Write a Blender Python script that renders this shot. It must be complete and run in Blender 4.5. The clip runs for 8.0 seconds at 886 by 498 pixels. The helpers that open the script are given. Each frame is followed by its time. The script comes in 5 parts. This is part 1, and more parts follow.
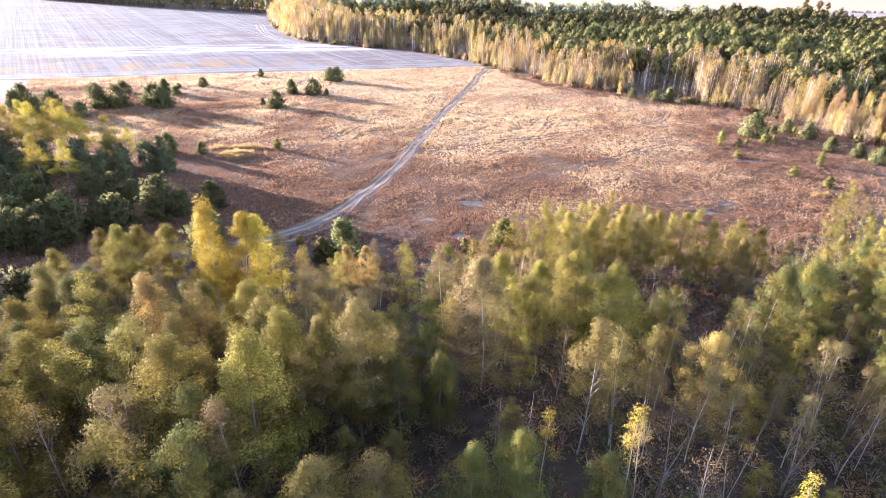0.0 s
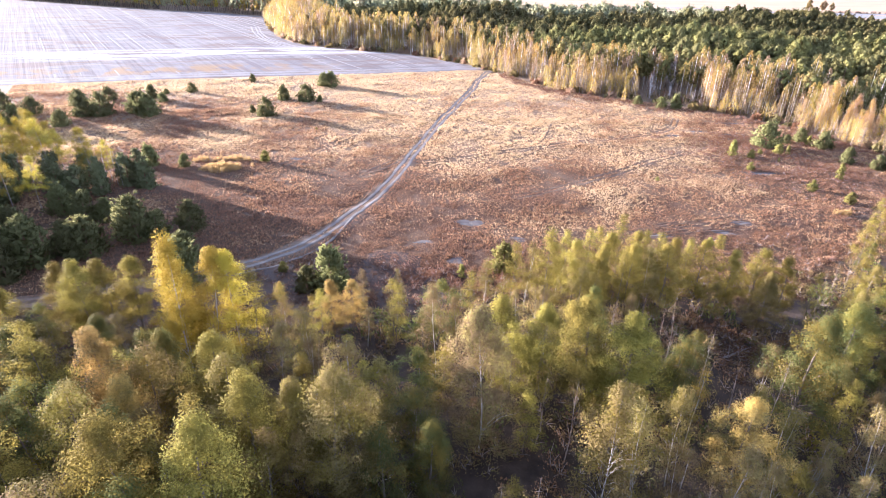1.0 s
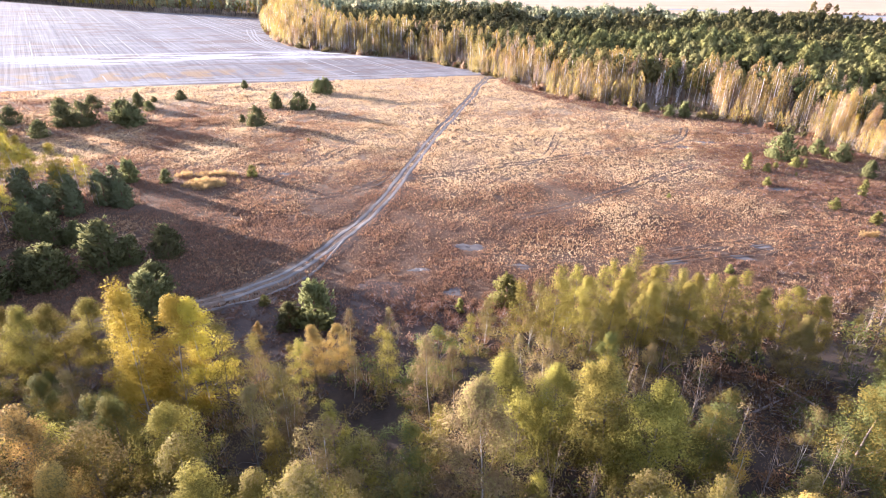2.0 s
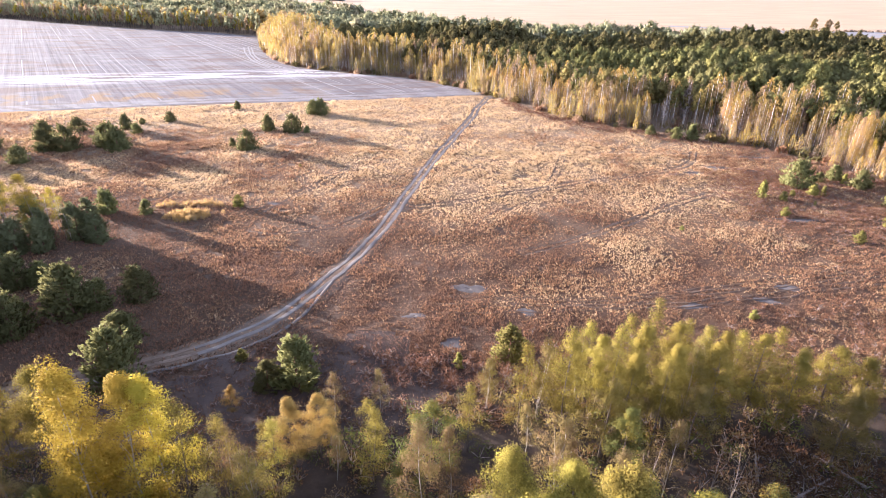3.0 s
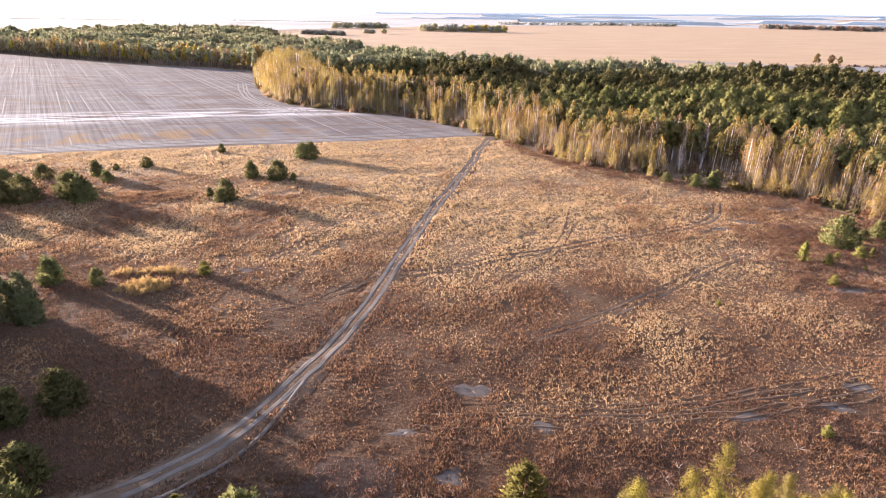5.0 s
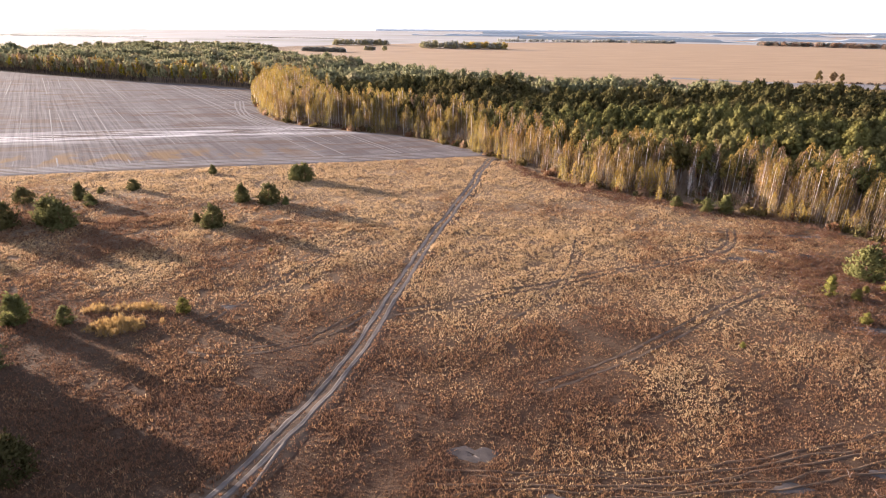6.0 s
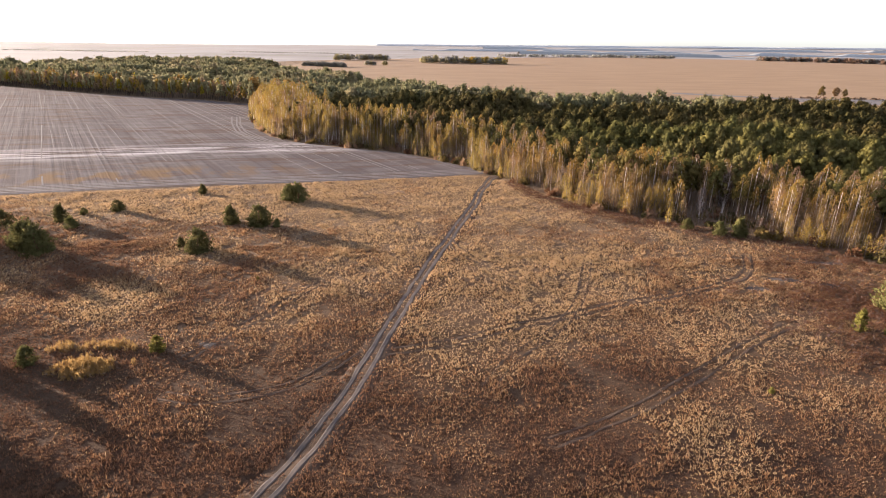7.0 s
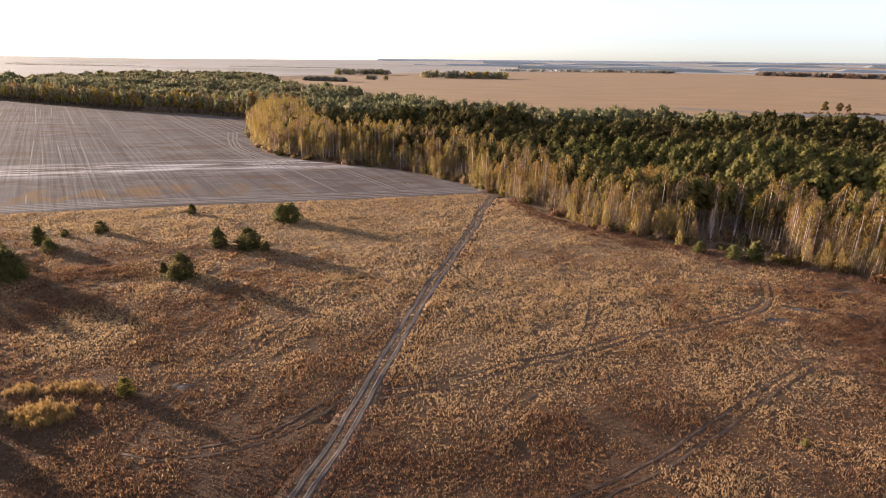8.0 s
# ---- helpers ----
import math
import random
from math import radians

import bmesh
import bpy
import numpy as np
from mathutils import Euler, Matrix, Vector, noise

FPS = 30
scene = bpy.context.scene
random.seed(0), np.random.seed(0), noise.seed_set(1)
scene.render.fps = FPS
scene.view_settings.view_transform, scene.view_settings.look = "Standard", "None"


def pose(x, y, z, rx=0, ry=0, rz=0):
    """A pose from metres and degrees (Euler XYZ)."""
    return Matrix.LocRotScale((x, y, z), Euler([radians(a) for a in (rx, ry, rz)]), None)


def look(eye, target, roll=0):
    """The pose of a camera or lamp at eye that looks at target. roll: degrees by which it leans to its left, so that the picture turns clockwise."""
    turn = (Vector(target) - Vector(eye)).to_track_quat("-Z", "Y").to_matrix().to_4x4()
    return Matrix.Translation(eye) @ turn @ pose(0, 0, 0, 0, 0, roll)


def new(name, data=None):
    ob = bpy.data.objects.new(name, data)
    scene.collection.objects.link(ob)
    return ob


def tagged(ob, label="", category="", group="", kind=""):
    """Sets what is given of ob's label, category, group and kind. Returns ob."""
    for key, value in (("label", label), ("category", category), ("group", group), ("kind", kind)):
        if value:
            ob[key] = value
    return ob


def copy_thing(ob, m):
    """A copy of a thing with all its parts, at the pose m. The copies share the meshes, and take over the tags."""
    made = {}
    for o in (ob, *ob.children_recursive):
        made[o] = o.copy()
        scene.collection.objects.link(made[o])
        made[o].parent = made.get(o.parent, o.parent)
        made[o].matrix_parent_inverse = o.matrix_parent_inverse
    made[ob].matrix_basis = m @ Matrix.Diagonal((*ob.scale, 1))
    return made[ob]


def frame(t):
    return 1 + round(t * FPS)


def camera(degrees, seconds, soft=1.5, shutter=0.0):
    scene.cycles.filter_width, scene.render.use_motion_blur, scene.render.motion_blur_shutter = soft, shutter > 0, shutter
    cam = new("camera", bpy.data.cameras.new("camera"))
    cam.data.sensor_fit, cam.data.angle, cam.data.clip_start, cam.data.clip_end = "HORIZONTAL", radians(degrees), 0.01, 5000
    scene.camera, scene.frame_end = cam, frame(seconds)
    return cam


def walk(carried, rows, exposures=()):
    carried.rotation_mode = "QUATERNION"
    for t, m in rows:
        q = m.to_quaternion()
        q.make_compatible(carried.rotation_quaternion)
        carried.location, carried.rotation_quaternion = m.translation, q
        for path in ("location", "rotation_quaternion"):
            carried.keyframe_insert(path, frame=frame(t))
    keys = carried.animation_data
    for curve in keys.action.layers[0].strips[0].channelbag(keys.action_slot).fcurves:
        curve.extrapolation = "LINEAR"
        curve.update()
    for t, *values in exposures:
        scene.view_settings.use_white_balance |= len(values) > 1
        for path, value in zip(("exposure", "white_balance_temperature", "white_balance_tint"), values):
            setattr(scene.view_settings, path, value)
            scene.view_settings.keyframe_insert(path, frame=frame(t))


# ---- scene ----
# camera: a drone gliding forward some 40 m up, tilting slowly up
cam = camera(76.5, 8.0, soft=0.8)
ROWS = [
    (0.0, 1.15, 3.25, 39.16, 2.296, -27.265, -0.98),
    (0.5, 1.35, 7.18, 39.26, 2.293, -27.225, -0.96),
    (1.0, 1.49, 11.13, 39.41, 2.290, -27.251, -0.95),
    (2.0, 1.60, 19.12, 39.82, 2.285, -27.180, -0.92),
    (2.5, 1.65, 23.11, 40.03, 2.283, -26.546, -0.91),
    (3.0, 1.64, 27.11, 40.25, 2.284, -25.791, -0.91),
    (3.5, 1.60, 31.11, 40.46, 2.286, -25.150, -0.91),
    (4.0, 1.55, 35.09, 40.65, 2.292, -24.394, -0.91),
    (4.5, 1.50, 39.05, 40.81, 2.300, -23.623, -0.91),
    (6.0, 1.36, 50.73, 41.15, 2.350, -21.348, -0.95),
    (6.5, 1.34, 54.53, 41.21, 2.377, -20.677, -0.97),
    (7.0, 1.35, 58.29, 41.25, 2.409, -20.006, -0.99),
    (7.5, 1.40, 61.98, 41.29, 2.448, -19.325, -1.01),
    (8.0, 1.48, 65.61, 41.34, 2.493, -18.663, -1.04),
]
EXPOSURES = [(0.0, 3.4, 5200, 17), (1.0, 3.38, 5200, 17), (2.5, 3.18, 5420, 17), (4.5, 2.84, 5900, 18), (6.0, 2.22, 6330, 18), (7.0, 1.85, 6650, 18), (8.0, 1.57, 6880, 18)]
walk(cam, [(t, pose(x, y, z, 90 + pitch, roll, yaw)) for t, x, y, z, yaw, pitch, roll in ROWS], EXPOSURES)

# ---- light: a low evening sun ahead to the left, clear hazy sky ----
SUN_AZ, SUN_EL = radians(-64), radians(8.0)
world = bpy.data.worlds.new("world")
scene.world = world
world.use_nodes = True
wn = world.node_tree.nodes
sky = wn.new("ShaderNodeTexSky")
sky.sky_type, sky.sun_disc = "NISHITA", False
sky.sun_elevation, sky.sun_rotation = SUN_EL, SUN_AZ
sky.air_density, sky.dust_density, sky.ozone_density = 0.7, 0.45, 3.0
wn["Background"].inputs["Strength"].default_value = 0.118
haze = wn.new("ShaderNodeHueSaturation")
haze.inputs["Saturation"].default_value = 0.42
world.node_tree.links.new(sky.outputs["Color"], haze.inputs["Color"])
world.node_tree.links.new(haze.outputs["Color"], wn["Background"].inputs["Color"])
sun_data = bpy.data.lights.new("sun", "SUN")
sun_data.energy, sun_data.angle, sun_data.color = 5.0, radians(0.6), (1.0, 0.835, 0.655)
sun = new("sun", sun_data)
sun_way = Vector((math.sin(SUN_AZ) * math.cos(SUN_EL), math.cos(SUN_AZ) * math.cos(SUN_EL), math.sin(SUN_EL)))
sun.matrix_world = look(sun_way * 300, (0, 0, 0))



# ---- materials ----
def material(name):
    m = bpy.data.materials.new(name)
    m.use_nodes = True
    m.node_tree.nodes.clear()
    return m, m.node_tree.nodes, m.node_tree.links


def add(nodes, kind, **inputs):
    n = nodes.new(kind)
    for key, value in inputs.items():
        n.inputs[key.replace("_", " ")].default_value = value
    return n


def blend(nodes, links, fac, a, b, how="MIX"):
    """A colour mix; fac, a and b are sockets or values."""
    n = nodes.new("ShaderNodeMix")
    n.data_type, n.blend_type = "RGBA", how
    for socket, v in ((n.inputs[0], fac), (n.inputs[6], a), (n.inputs[7], b)):
        if isinstance(v, (int, float)):
            socket.default_value = v
        elif isinstance(v, tuple):
            socket.default_value = (*v, 1)
        else:
            links.new(v, socket)
    return n.outputs[2]


def ramp(nodes, links, value, lo, hi):
    n = nodes.new("ShaderNodeMapRange")
    n.inputs["From Min"].default_value, n.inputs["From Max"].default_value = lo, hi
    links.new(value, n.inputs["Value"])
    return n.outputs["Result"]


def noise_at(nodes, links, scale, detail=3.0, rough=0.55, stretch=None, turn=0.0, where="Object"):
    co = nodes.new("ShaderNodeTexCoord").outputs[where]
    if stretch:
        mp = nodes.new("ShaderNodeMapping")
        mp.vector_type = "TEXTURE"
        mp.inputs["Scale"].default_value, mp.inputs["Rotation"].default_value = tuple(1 / a for a in stretch), (0, 0, turn)
        links.new(co, mp.inputs["Vector"])
        co = mp.outputs["Vector"]
    n = add(nodes, "ShaderNodeTexNoise", Scale=scale, Detail=detail, Roughness=rough)
    links.new(co, n.inputs["Vector"])
    return n.outputs["Fac"]


def finish(nodes, links, shader):
    out = nodes.new("ShaderNodeOutputMaterial")
    links.new(shader, out.inputs["Surface"])


def leaf_mat(name, dark, light, through_light=0.38, rough=0.85):
    """Foliage: every leaf differs a little, every plant a little more; light shines through."""
    m, nodes, links = material(name)
    geo, info = nodes.new("ShaderNodeNewGeometry"), nodes.new("ShaderNodeObjectInfo")
    col = blend(nodes, links, ramp(nodes, links, geo.outputs["Random Per Island"], -0.7, 1.7), dark, light)
    patch = ramp(nodes, links, noise_at(nodes, links, 0.45, 2.0), 0.35, 0.65)
    col = blend(nodes, links, patch, col, blend(nodes, links, 0.55, col, tuple(0.6 * a + 0.4 * b for a, b in zip(dark, light))))
    hsv = nodes.new("ShaderNodeHueSaturation")
    links.new(ramp(nodes, links, info.outputs["Random"], -20.0, 21.0), hsv.inputs["Hue"])
    val = nodes.new("ShaderNodeMapRange")
    val.inputs["To Min"].default_value, val.inputs["To Max"].default_value = 0.8, 1.2
    links.new(info.outputs["Random"], val.inputs["Value"])
    links.new(val.outputs["Result"], hsv.inputs["Value"])
    links.new(col, hsv.inputs["Color"])
    p = add(nodes, "ShaderNodeBsdfPrincipled", Roughness=rough)
    p.inputs["Specular IOR Level"].default_value = 0.04
    links.new(hsv.outputs["Color"], p.inputs["Base Color"])
    tr = nodes.new("ShaderNodeBsdfTranslucent")
    links.new(hsv.outputs["Color"], tr.inputs["Color"])
    mix = nodes.new("ShaderNodeMixShader")
    mix.inputs[0].default_value = through_light
    links.new(p.outputs[0], mix.inputs[1])
    links.new(tr.outputs[0], mix.inputs[2])
    finish(nodes, links, mix.outputs[0])
    return m


def solid_mat(name, dark, light, scale, rough=0.85, bump=0.3, stretch=None, depth=0.05):
    """A matt natural surface with two scales of variation and relief."""
    m, nodes, links = material(name)
    a = ramp(nodes, links, noise_at(nodes, links, scale, 4.0, 0.6, stretch), 0.3, 0.7)
    b = ramp(nodes, links, noise_at(nodes, links, scale * 7, 3.0, 0.6, stretch), 0.25, 0.75)
    col = blend(nodes, links, a, dark, light)
    col = blend(nodes, links, b, col, blend(nodes, links, 0.35, col, dark))
    p = add(nodes, "ShaderNodeBsdfPrincipled", Roughness=rough)
    p.inputs["Specular IOR Level"].default_value = 0.2
    links.new(col, p.inputs["Base Color"])
    if bump:
        bp = add(nodes, "ShaderNodeBump", Strength=bump, Distance=depth)
        links.new(b, bp.inputs["Height"])
        links.new(bp.outputs[0], p.inputs["Normal"])
    finish(nodes, links, p.outputs[0])
    return m


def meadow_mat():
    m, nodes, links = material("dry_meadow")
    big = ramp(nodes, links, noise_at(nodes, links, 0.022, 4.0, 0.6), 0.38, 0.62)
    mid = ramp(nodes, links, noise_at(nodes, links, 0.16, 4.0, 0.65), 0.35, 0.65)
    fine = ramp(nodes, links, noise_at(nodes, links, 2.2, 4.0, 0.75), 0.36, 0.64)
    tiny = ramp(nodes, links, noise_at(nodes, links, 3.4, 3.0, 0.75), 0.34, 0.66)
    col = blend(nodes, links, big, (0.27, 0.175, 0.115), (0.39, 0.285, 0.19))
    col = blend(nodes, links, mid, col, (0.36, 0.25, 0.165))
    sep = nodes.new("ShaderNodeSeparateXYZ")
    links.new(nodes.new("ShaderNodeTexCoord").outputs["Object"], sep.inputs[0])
    # by y: near soil darker, far paler; shade and haze are painted in too
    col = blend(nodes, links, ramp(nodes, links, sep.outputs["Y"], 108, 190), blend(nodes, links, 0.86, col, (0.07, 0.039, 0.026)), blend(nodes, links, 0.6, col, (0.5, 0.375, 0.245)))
    col = blend(nodes, links, fine, blend(nodes, links, 0.65, col, (0.13, 0.08, 0.05)), col)
    col = blend(nodes, links, tiny, blend(nodes, links, 0.45, col, (0.075, 0.043, 0.028)), blend(nodes, links, 0.05, col, (0.5, 0.33, 0.2)))
    p = add(nodes, "ShaderNodeBsdfPrincipled", Roughness=0.95)
    p.inputs["Specular IOR Level"].default_value = 0.1
    links.new(col, p.inputs["Base Color"])
    bp = add(nodes, "ShaderNodeBump", Strength=1.0, Distance=0.4)
    links.new(blend(nodes, links, 0.45, fine, tiny), bp.inputs["Height"])
    links.new(bp.outputs[0], p.inputs["Normal"])
    finish(nodes, links, p.outputs[0])
    return m


def field_mat():
    """Harvested field: pale dusty soil with drill lines, a strip of washed-out sand and tawny stubble patches."""
    m, nodes, links = material("pale_field_soil")
    big = ramp(nodes, links, noise_at(nodes, links, 0.012, 4.0, 0.6), 0.35, 0.65)
    rows = ramp(nodes, links, noise_at(nodes, links, 1.0, 2.0, 0.5, (0.55, 0.01, 1.0), radians(36.5)), 0.35, 0.65)
    wide = ramp(nodes, links, noise_at(nodes, links, 1.0, 2.0, 0.5, (0.12, 0.004, 1.0), radians(36.5)), 0.35, 0.65)
    fine = ramp(nodes, links, noise_at(nodes, links, 1.4, 4.0, 0.7), 0.3, 0.7)
    col = blend(nodes, links, big, (0.112, 0.1, 0.103), (0.158, 0.143, 0.147))
    col = blend(nodes, links, rows, blend(nodes, links, 0.6, col, (0.07, 0.054, 0.05)), col)
    col = blend(nodes, links, wide, col, blend(nodes, links, 0.35, col, (0.21, 0.185, 0.178)))
    col = blend(nodes, links, fine, blend(nodes, links, 0.3, col, (0.2, 0.15, 0.13)), col)
    specks = ramp(nodes, links, noise_at(nodes, links, 1.0, 5.0, 0.75, (0.055, 0.13, 1.0), radians(10)), 0.5, 0.6)
    col = blend(nodes, links, specks, col, blend(nodes, links, 0.28, col, (0.26, 0.23, 0.22)))
    dirt = ramp(nodes, links, noise_at(nodes, links, 1.0, 4.0, 0.7, (0.025, 0.09, 1.0), radians(17)), 0.53, 0.6)
    col = blend(nodes, links, dirt, col, blend(nodes, links, 0.6, col, (0.13, 0.085, 0.06)))
    # tawny stubble near the meadow side: patches along the lines
    co = nodes.new("ShaderNodeTexCoord").outputs["Object"]
    mp = nodes.new("ShaderNodeMapping")
    mp.vector_type = "TEXTURE"
    mp.inputs["Location"].default_value, mp.inputs["Rotation"].default_value = (-100, 213, 0), (0, 0, radians(18))
    links.new(co, mp.inputs["Vector"])
    sep = nodes.new("ShaderNodeSeparateXYZ")
    links.new(mp.outputs[0], sep.inputs[0])

    def band(lo, hi, soft):
        up, down = ramp(nodes, links, sep.outputs["Y"], lo, lo + soft), ramp(nodes, links, sep.outputs["Y"], hi, hi - soft)
        n = nodes.new("ShaderNodeMath")
        n.operation = "MULTIPLY"
        links.new(up, n.inputs[0])
        links.new(down, n.inputs[1])
        return n.outputs[0]

    def times(a, b):
        n = nodes.new("ShaderNodeMath")
        n.operation = "MULTIPLY"
        links.new(a, n.inputs[0])
        links.new(b, n.inputs[1])
        return n.outputs[0]

    left = ramp(nodes, links, sep.outputs["X"], 75, 10)
    stub = ramp(nodes, links, noise_at(nodes, links, 1.0, 3.0, 0.6, (0.11, 0.05, 1.0), radians(36.5)), 0.5, 0.6)
    col = blend(nodes, links, times(times(band(6, 34, 10), stub), left), col, (0.2, 0.13, 0.075))
    sand = ramp(nodes, links, noise_at(nodes, links, 1.0, 4.0, 0.7, (0.02, 0.16, 1.0), radians(17)), 0.46, 0.60)
    left2 = ramp(nodes, links, sep.outputs["X"], 150, 50)
    col = blend(nodes, links, times(times(band(46, 80, 14), sand), left2), col, (0.56, 0.52, 0.51))
    p = add(nodes, "ShaderNodeBsdfPrincipled", Roughness=0.95)
    p.inputs["Specular IOR Level"].default_value = 0.04
    links.new(col, p.inputs["Base Color"])
    bp = add(nodes, "ShaderNodeBump", Strength=0.5, Distance=0.25)
    links.new(blend(nodes, links, 0.4, rows, fine), bp.inputs["Height"])
    links.new(bp.outputs[0], p.inputs["Normal"])
    finish(nodes, links, p.outputs[0])
    return m


def birch_bark(name="birch_bark", pale=(0.52, 0.45, 0.40)):
    m, nodes, links = material(name)
    marks = ramp(nodes, links, noise_at(nodes, links, 3.0, 3.0, 0.6, (0.6, 0.6, 2.5)), 0.55, 0.66)
    col = blend(nodes, links, marks, pale, (0.12, 0.08, 0.07))
    p = add(nodes, "ShaderNodeBsdfPrincipled", Roughness=0.75)
    links.new(col, p.inputs["Base Color"])
    finish(nodes, links, p.outputs[0])
    return m


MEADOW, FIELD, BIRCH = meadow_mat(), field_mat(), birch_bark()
VERGE = solid_mat("trodden_verge", (0.08, 0.052, 0.034), (0.17, 0.11, 0.07), 0.7, bump=0.6)
# leaf litter blackened: the shade under the trees is put into its colour
SHADED_LITTER = solid_mat("shaded_leaf_litter", (0.022, 0.015, 0.011), (0.066, 0.043, 0.028), 0.6, bump=0.6)
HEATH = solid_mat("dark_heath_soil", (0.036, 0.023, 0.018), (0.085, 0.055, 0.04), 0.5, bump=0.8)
BARK = solid_mat("grey_brown_bark", (0.07, 0.05, 0.04), (0.17, 0.13, 0.10), 2.0, stretch=(1, 1, 0.3))
BIRCH_WHITE = birch_bark("white_birch_bark", (0.72, 0.64, 0.58))
BIRCH_DIM = birch_bark("dull_birch_bark", (0.27, 0.23, 0.2))
TWIG_DIM = solid_mat("dark_twig_bark", (0.13, 0.10, 0.085), (0.25, 0.195, 0.165), 2.0, bump=0)
TWIG = solid_mat("greyish_twig_bark", (0.20, 0.15, 0.13), (0.34, 0.27, 0.23), 2.0, bump=0)
PINE_BARK = solid_mat("pine_bark", (0.10, 0.055, 0.035), (0.27, 0.14, 0.08), 2.0, stretch=(1, 1, 0.3))
SAND = solid_mat("track_sand", (0.105, 0.084, 0.072), (0.18, 0.149, 0.129), 0.5, bump=0.5)
PALE_SAND = solid_mat("pale_field_sand", (0.17, 0.15, 0.142), (0.24, 0.215, 0.205), 0.6, bump=0.4)
RUT_SOIL = solid_mat("rut_soil", (0.10, 0.066, 0.045), (0.19, 0.13, 0.09), 0.8, bump=0.5)
BARE_SOIL = solid_mat("bare_soil", (0.068, 0.055, 0.049), (0.115, 0.094, 0.085), 0.7, bump=0.5)
TAN_FIELD = solid_mat("tan_crop_stubble", (0.285, 0.18, 0.1), (0.4, 0.262, 0.148), 0.02, bump=0.2, stretch=(0.5, 2.0, 1))
# fields of the far plain, with aerial haze painted into their base colours
HAZED_GREEN = solid_mat("hazed_green_field", (0.27, 0.275, 0.215), (0.34, 0.335, 0.27), 0.004, bump=0)
HAZED_BROWN = solid_mat("hazed_brown_field", (0.30, 0.25, 0.2), (0.38, 0.32, 0.26), 0.004, bump=0)
HAZED_LAND = solid_mat("hazed_farmland", (0.31, 0.28, 0.255), (0.41, 0.38, 0.355), 0.003, bump=0, stretch=(0.4, 2.0, 1))
ALDER = leaf_mat("alder_leaves", (0.098, 0.076, 0.017), (0.19, 0.145, 0.03))
ALDER_GREEN = leaf_mat("green_alder_leaves", (0.06, 0.065, 0.02), (0.122, 0.12, 0.035))
FOREST_OLIVE = leaf_mat("dark_olive_leaves", (0.09, 0.077, 0.03), (0.15, 0.126, 0.05), 0.3)
OLIVE = leaf_mat("tan_olive_leaves", (0.13, 0.095, 0.035), (0.232, 0.174, 0.062))
EDGE_GOLD = leaf_mat("golden_birch_leaves", (0.37, 0.235, 0.068), (0.53, 0.345, 0.1), 0.52)
# yellow of the distant birches, lightened in its colour to stand for haze
HAZED_GOLD = leaf_mat("hazed_yellow_birch_leaves", (0.36, 0.265, 0.07), (0.51, 0.38, 0.11), 0.52)
BELT_OLIVE = leaf_mat("olive_birch_leaves", (0.3, 0.212, 0.075), (0.44, 0.315, 0.112), 0.5)
EDGE_ROSE = leaf_mat("faded_birch_leaves", (0.29, 0.19, 0.112), (0.42, 0.28, 0.17), 0.5)
LIME = leaf_mat("lime_leaves", (0.165, 0.128, 0.026), (0.29, 0.226, 0.048))
YELLOW = leaf_mat("yellow_leaves", (0.275, 0.198, 0.022), (0.385, 0.285, 0.04))
ORANGE = leaf_mat("orange_leaves", (0.27, 0.168, 0.042), (0.385, 0.25, 0.072))
PINKISH = leaf_mat("dry_pinkish_leaves", (0.14, 0.092, 0.042), (0.225, 0.152, 0.072))
FADED = leaf_mat("faded_tan_leaves", (0.115, 0.073, 0.037), (0.185, 0.12, 0.06))
PINE = leaf_mat("pine_needles", (0.07, 0.066, 0.024), (0.13, 0.117, 0.042), 0.28)
# foliage of the far wood: paling by distance haze is mixed into both colours
HAZED_PINE = leaf_mat("hazed_pine_needles", (0.25, 0.248, 0.128), (0.33, 0.322, 0.168), 0.52)
HAZED_OLIVE = leaf_mat("hazed_olive_leaves", (0.31, 0.275, 0.15), (0.4, 0.355, 0.2), 0.52)
MEADOW_PINE = leaf_mat("warm_pine_needles", (0.092, 0.09, 0.036), (0.185, 0.17, 0.066), 0.33)
GROVE_PINE = leaf_mat("grey_green_pine_needles", (0.115, 0.114, 0.054), (0.2, 0.192, 0.09), 0.38)
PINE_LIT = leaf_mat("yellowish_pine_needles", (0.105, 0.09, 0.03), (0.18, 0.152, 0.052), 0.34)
SAPLING = leaf_mat("sapling_needles", (0.13, 0.122, 0.036), (0.25, 0.218, 0.062), 0.35)
PINE_BLUE = leaf_mat("bluish_pine_needles", (0.105, 0.1, 0.04), (0.17, 0.155, 0.06), 0.36)
RUSSET = leaf_mat("russet_brush", (0.13, 0.066, 0.036), (0.25, 0.138, 0.07), 0.3)
STRAW = leaf_mat("straw_grass", (0.44, 0.296, 0.155), (0.72, 0.52, 0.3), 0.45)
TAWNY = leaf_mat("tawny_grass", (0.285, 0.157, 0.078), (0.485, 0.295, 0.158), 0.45)
REDGRASS = leaf_mat("red_brown_grass", (0.17, 0.09, 0.052), (0.3, 0.172, 0.104), 0.42)
DARKGRASS = leaf_mat("dead_dark_stems", (0.06, 0.034, 0.02), (0.13, 0.075, 0.042), 0.2)
GOLDGRASS = leaf_mat("golden_reed", (0.31, 0.2, 0.075), (0.5, 0.34, 0.135), 0.45)


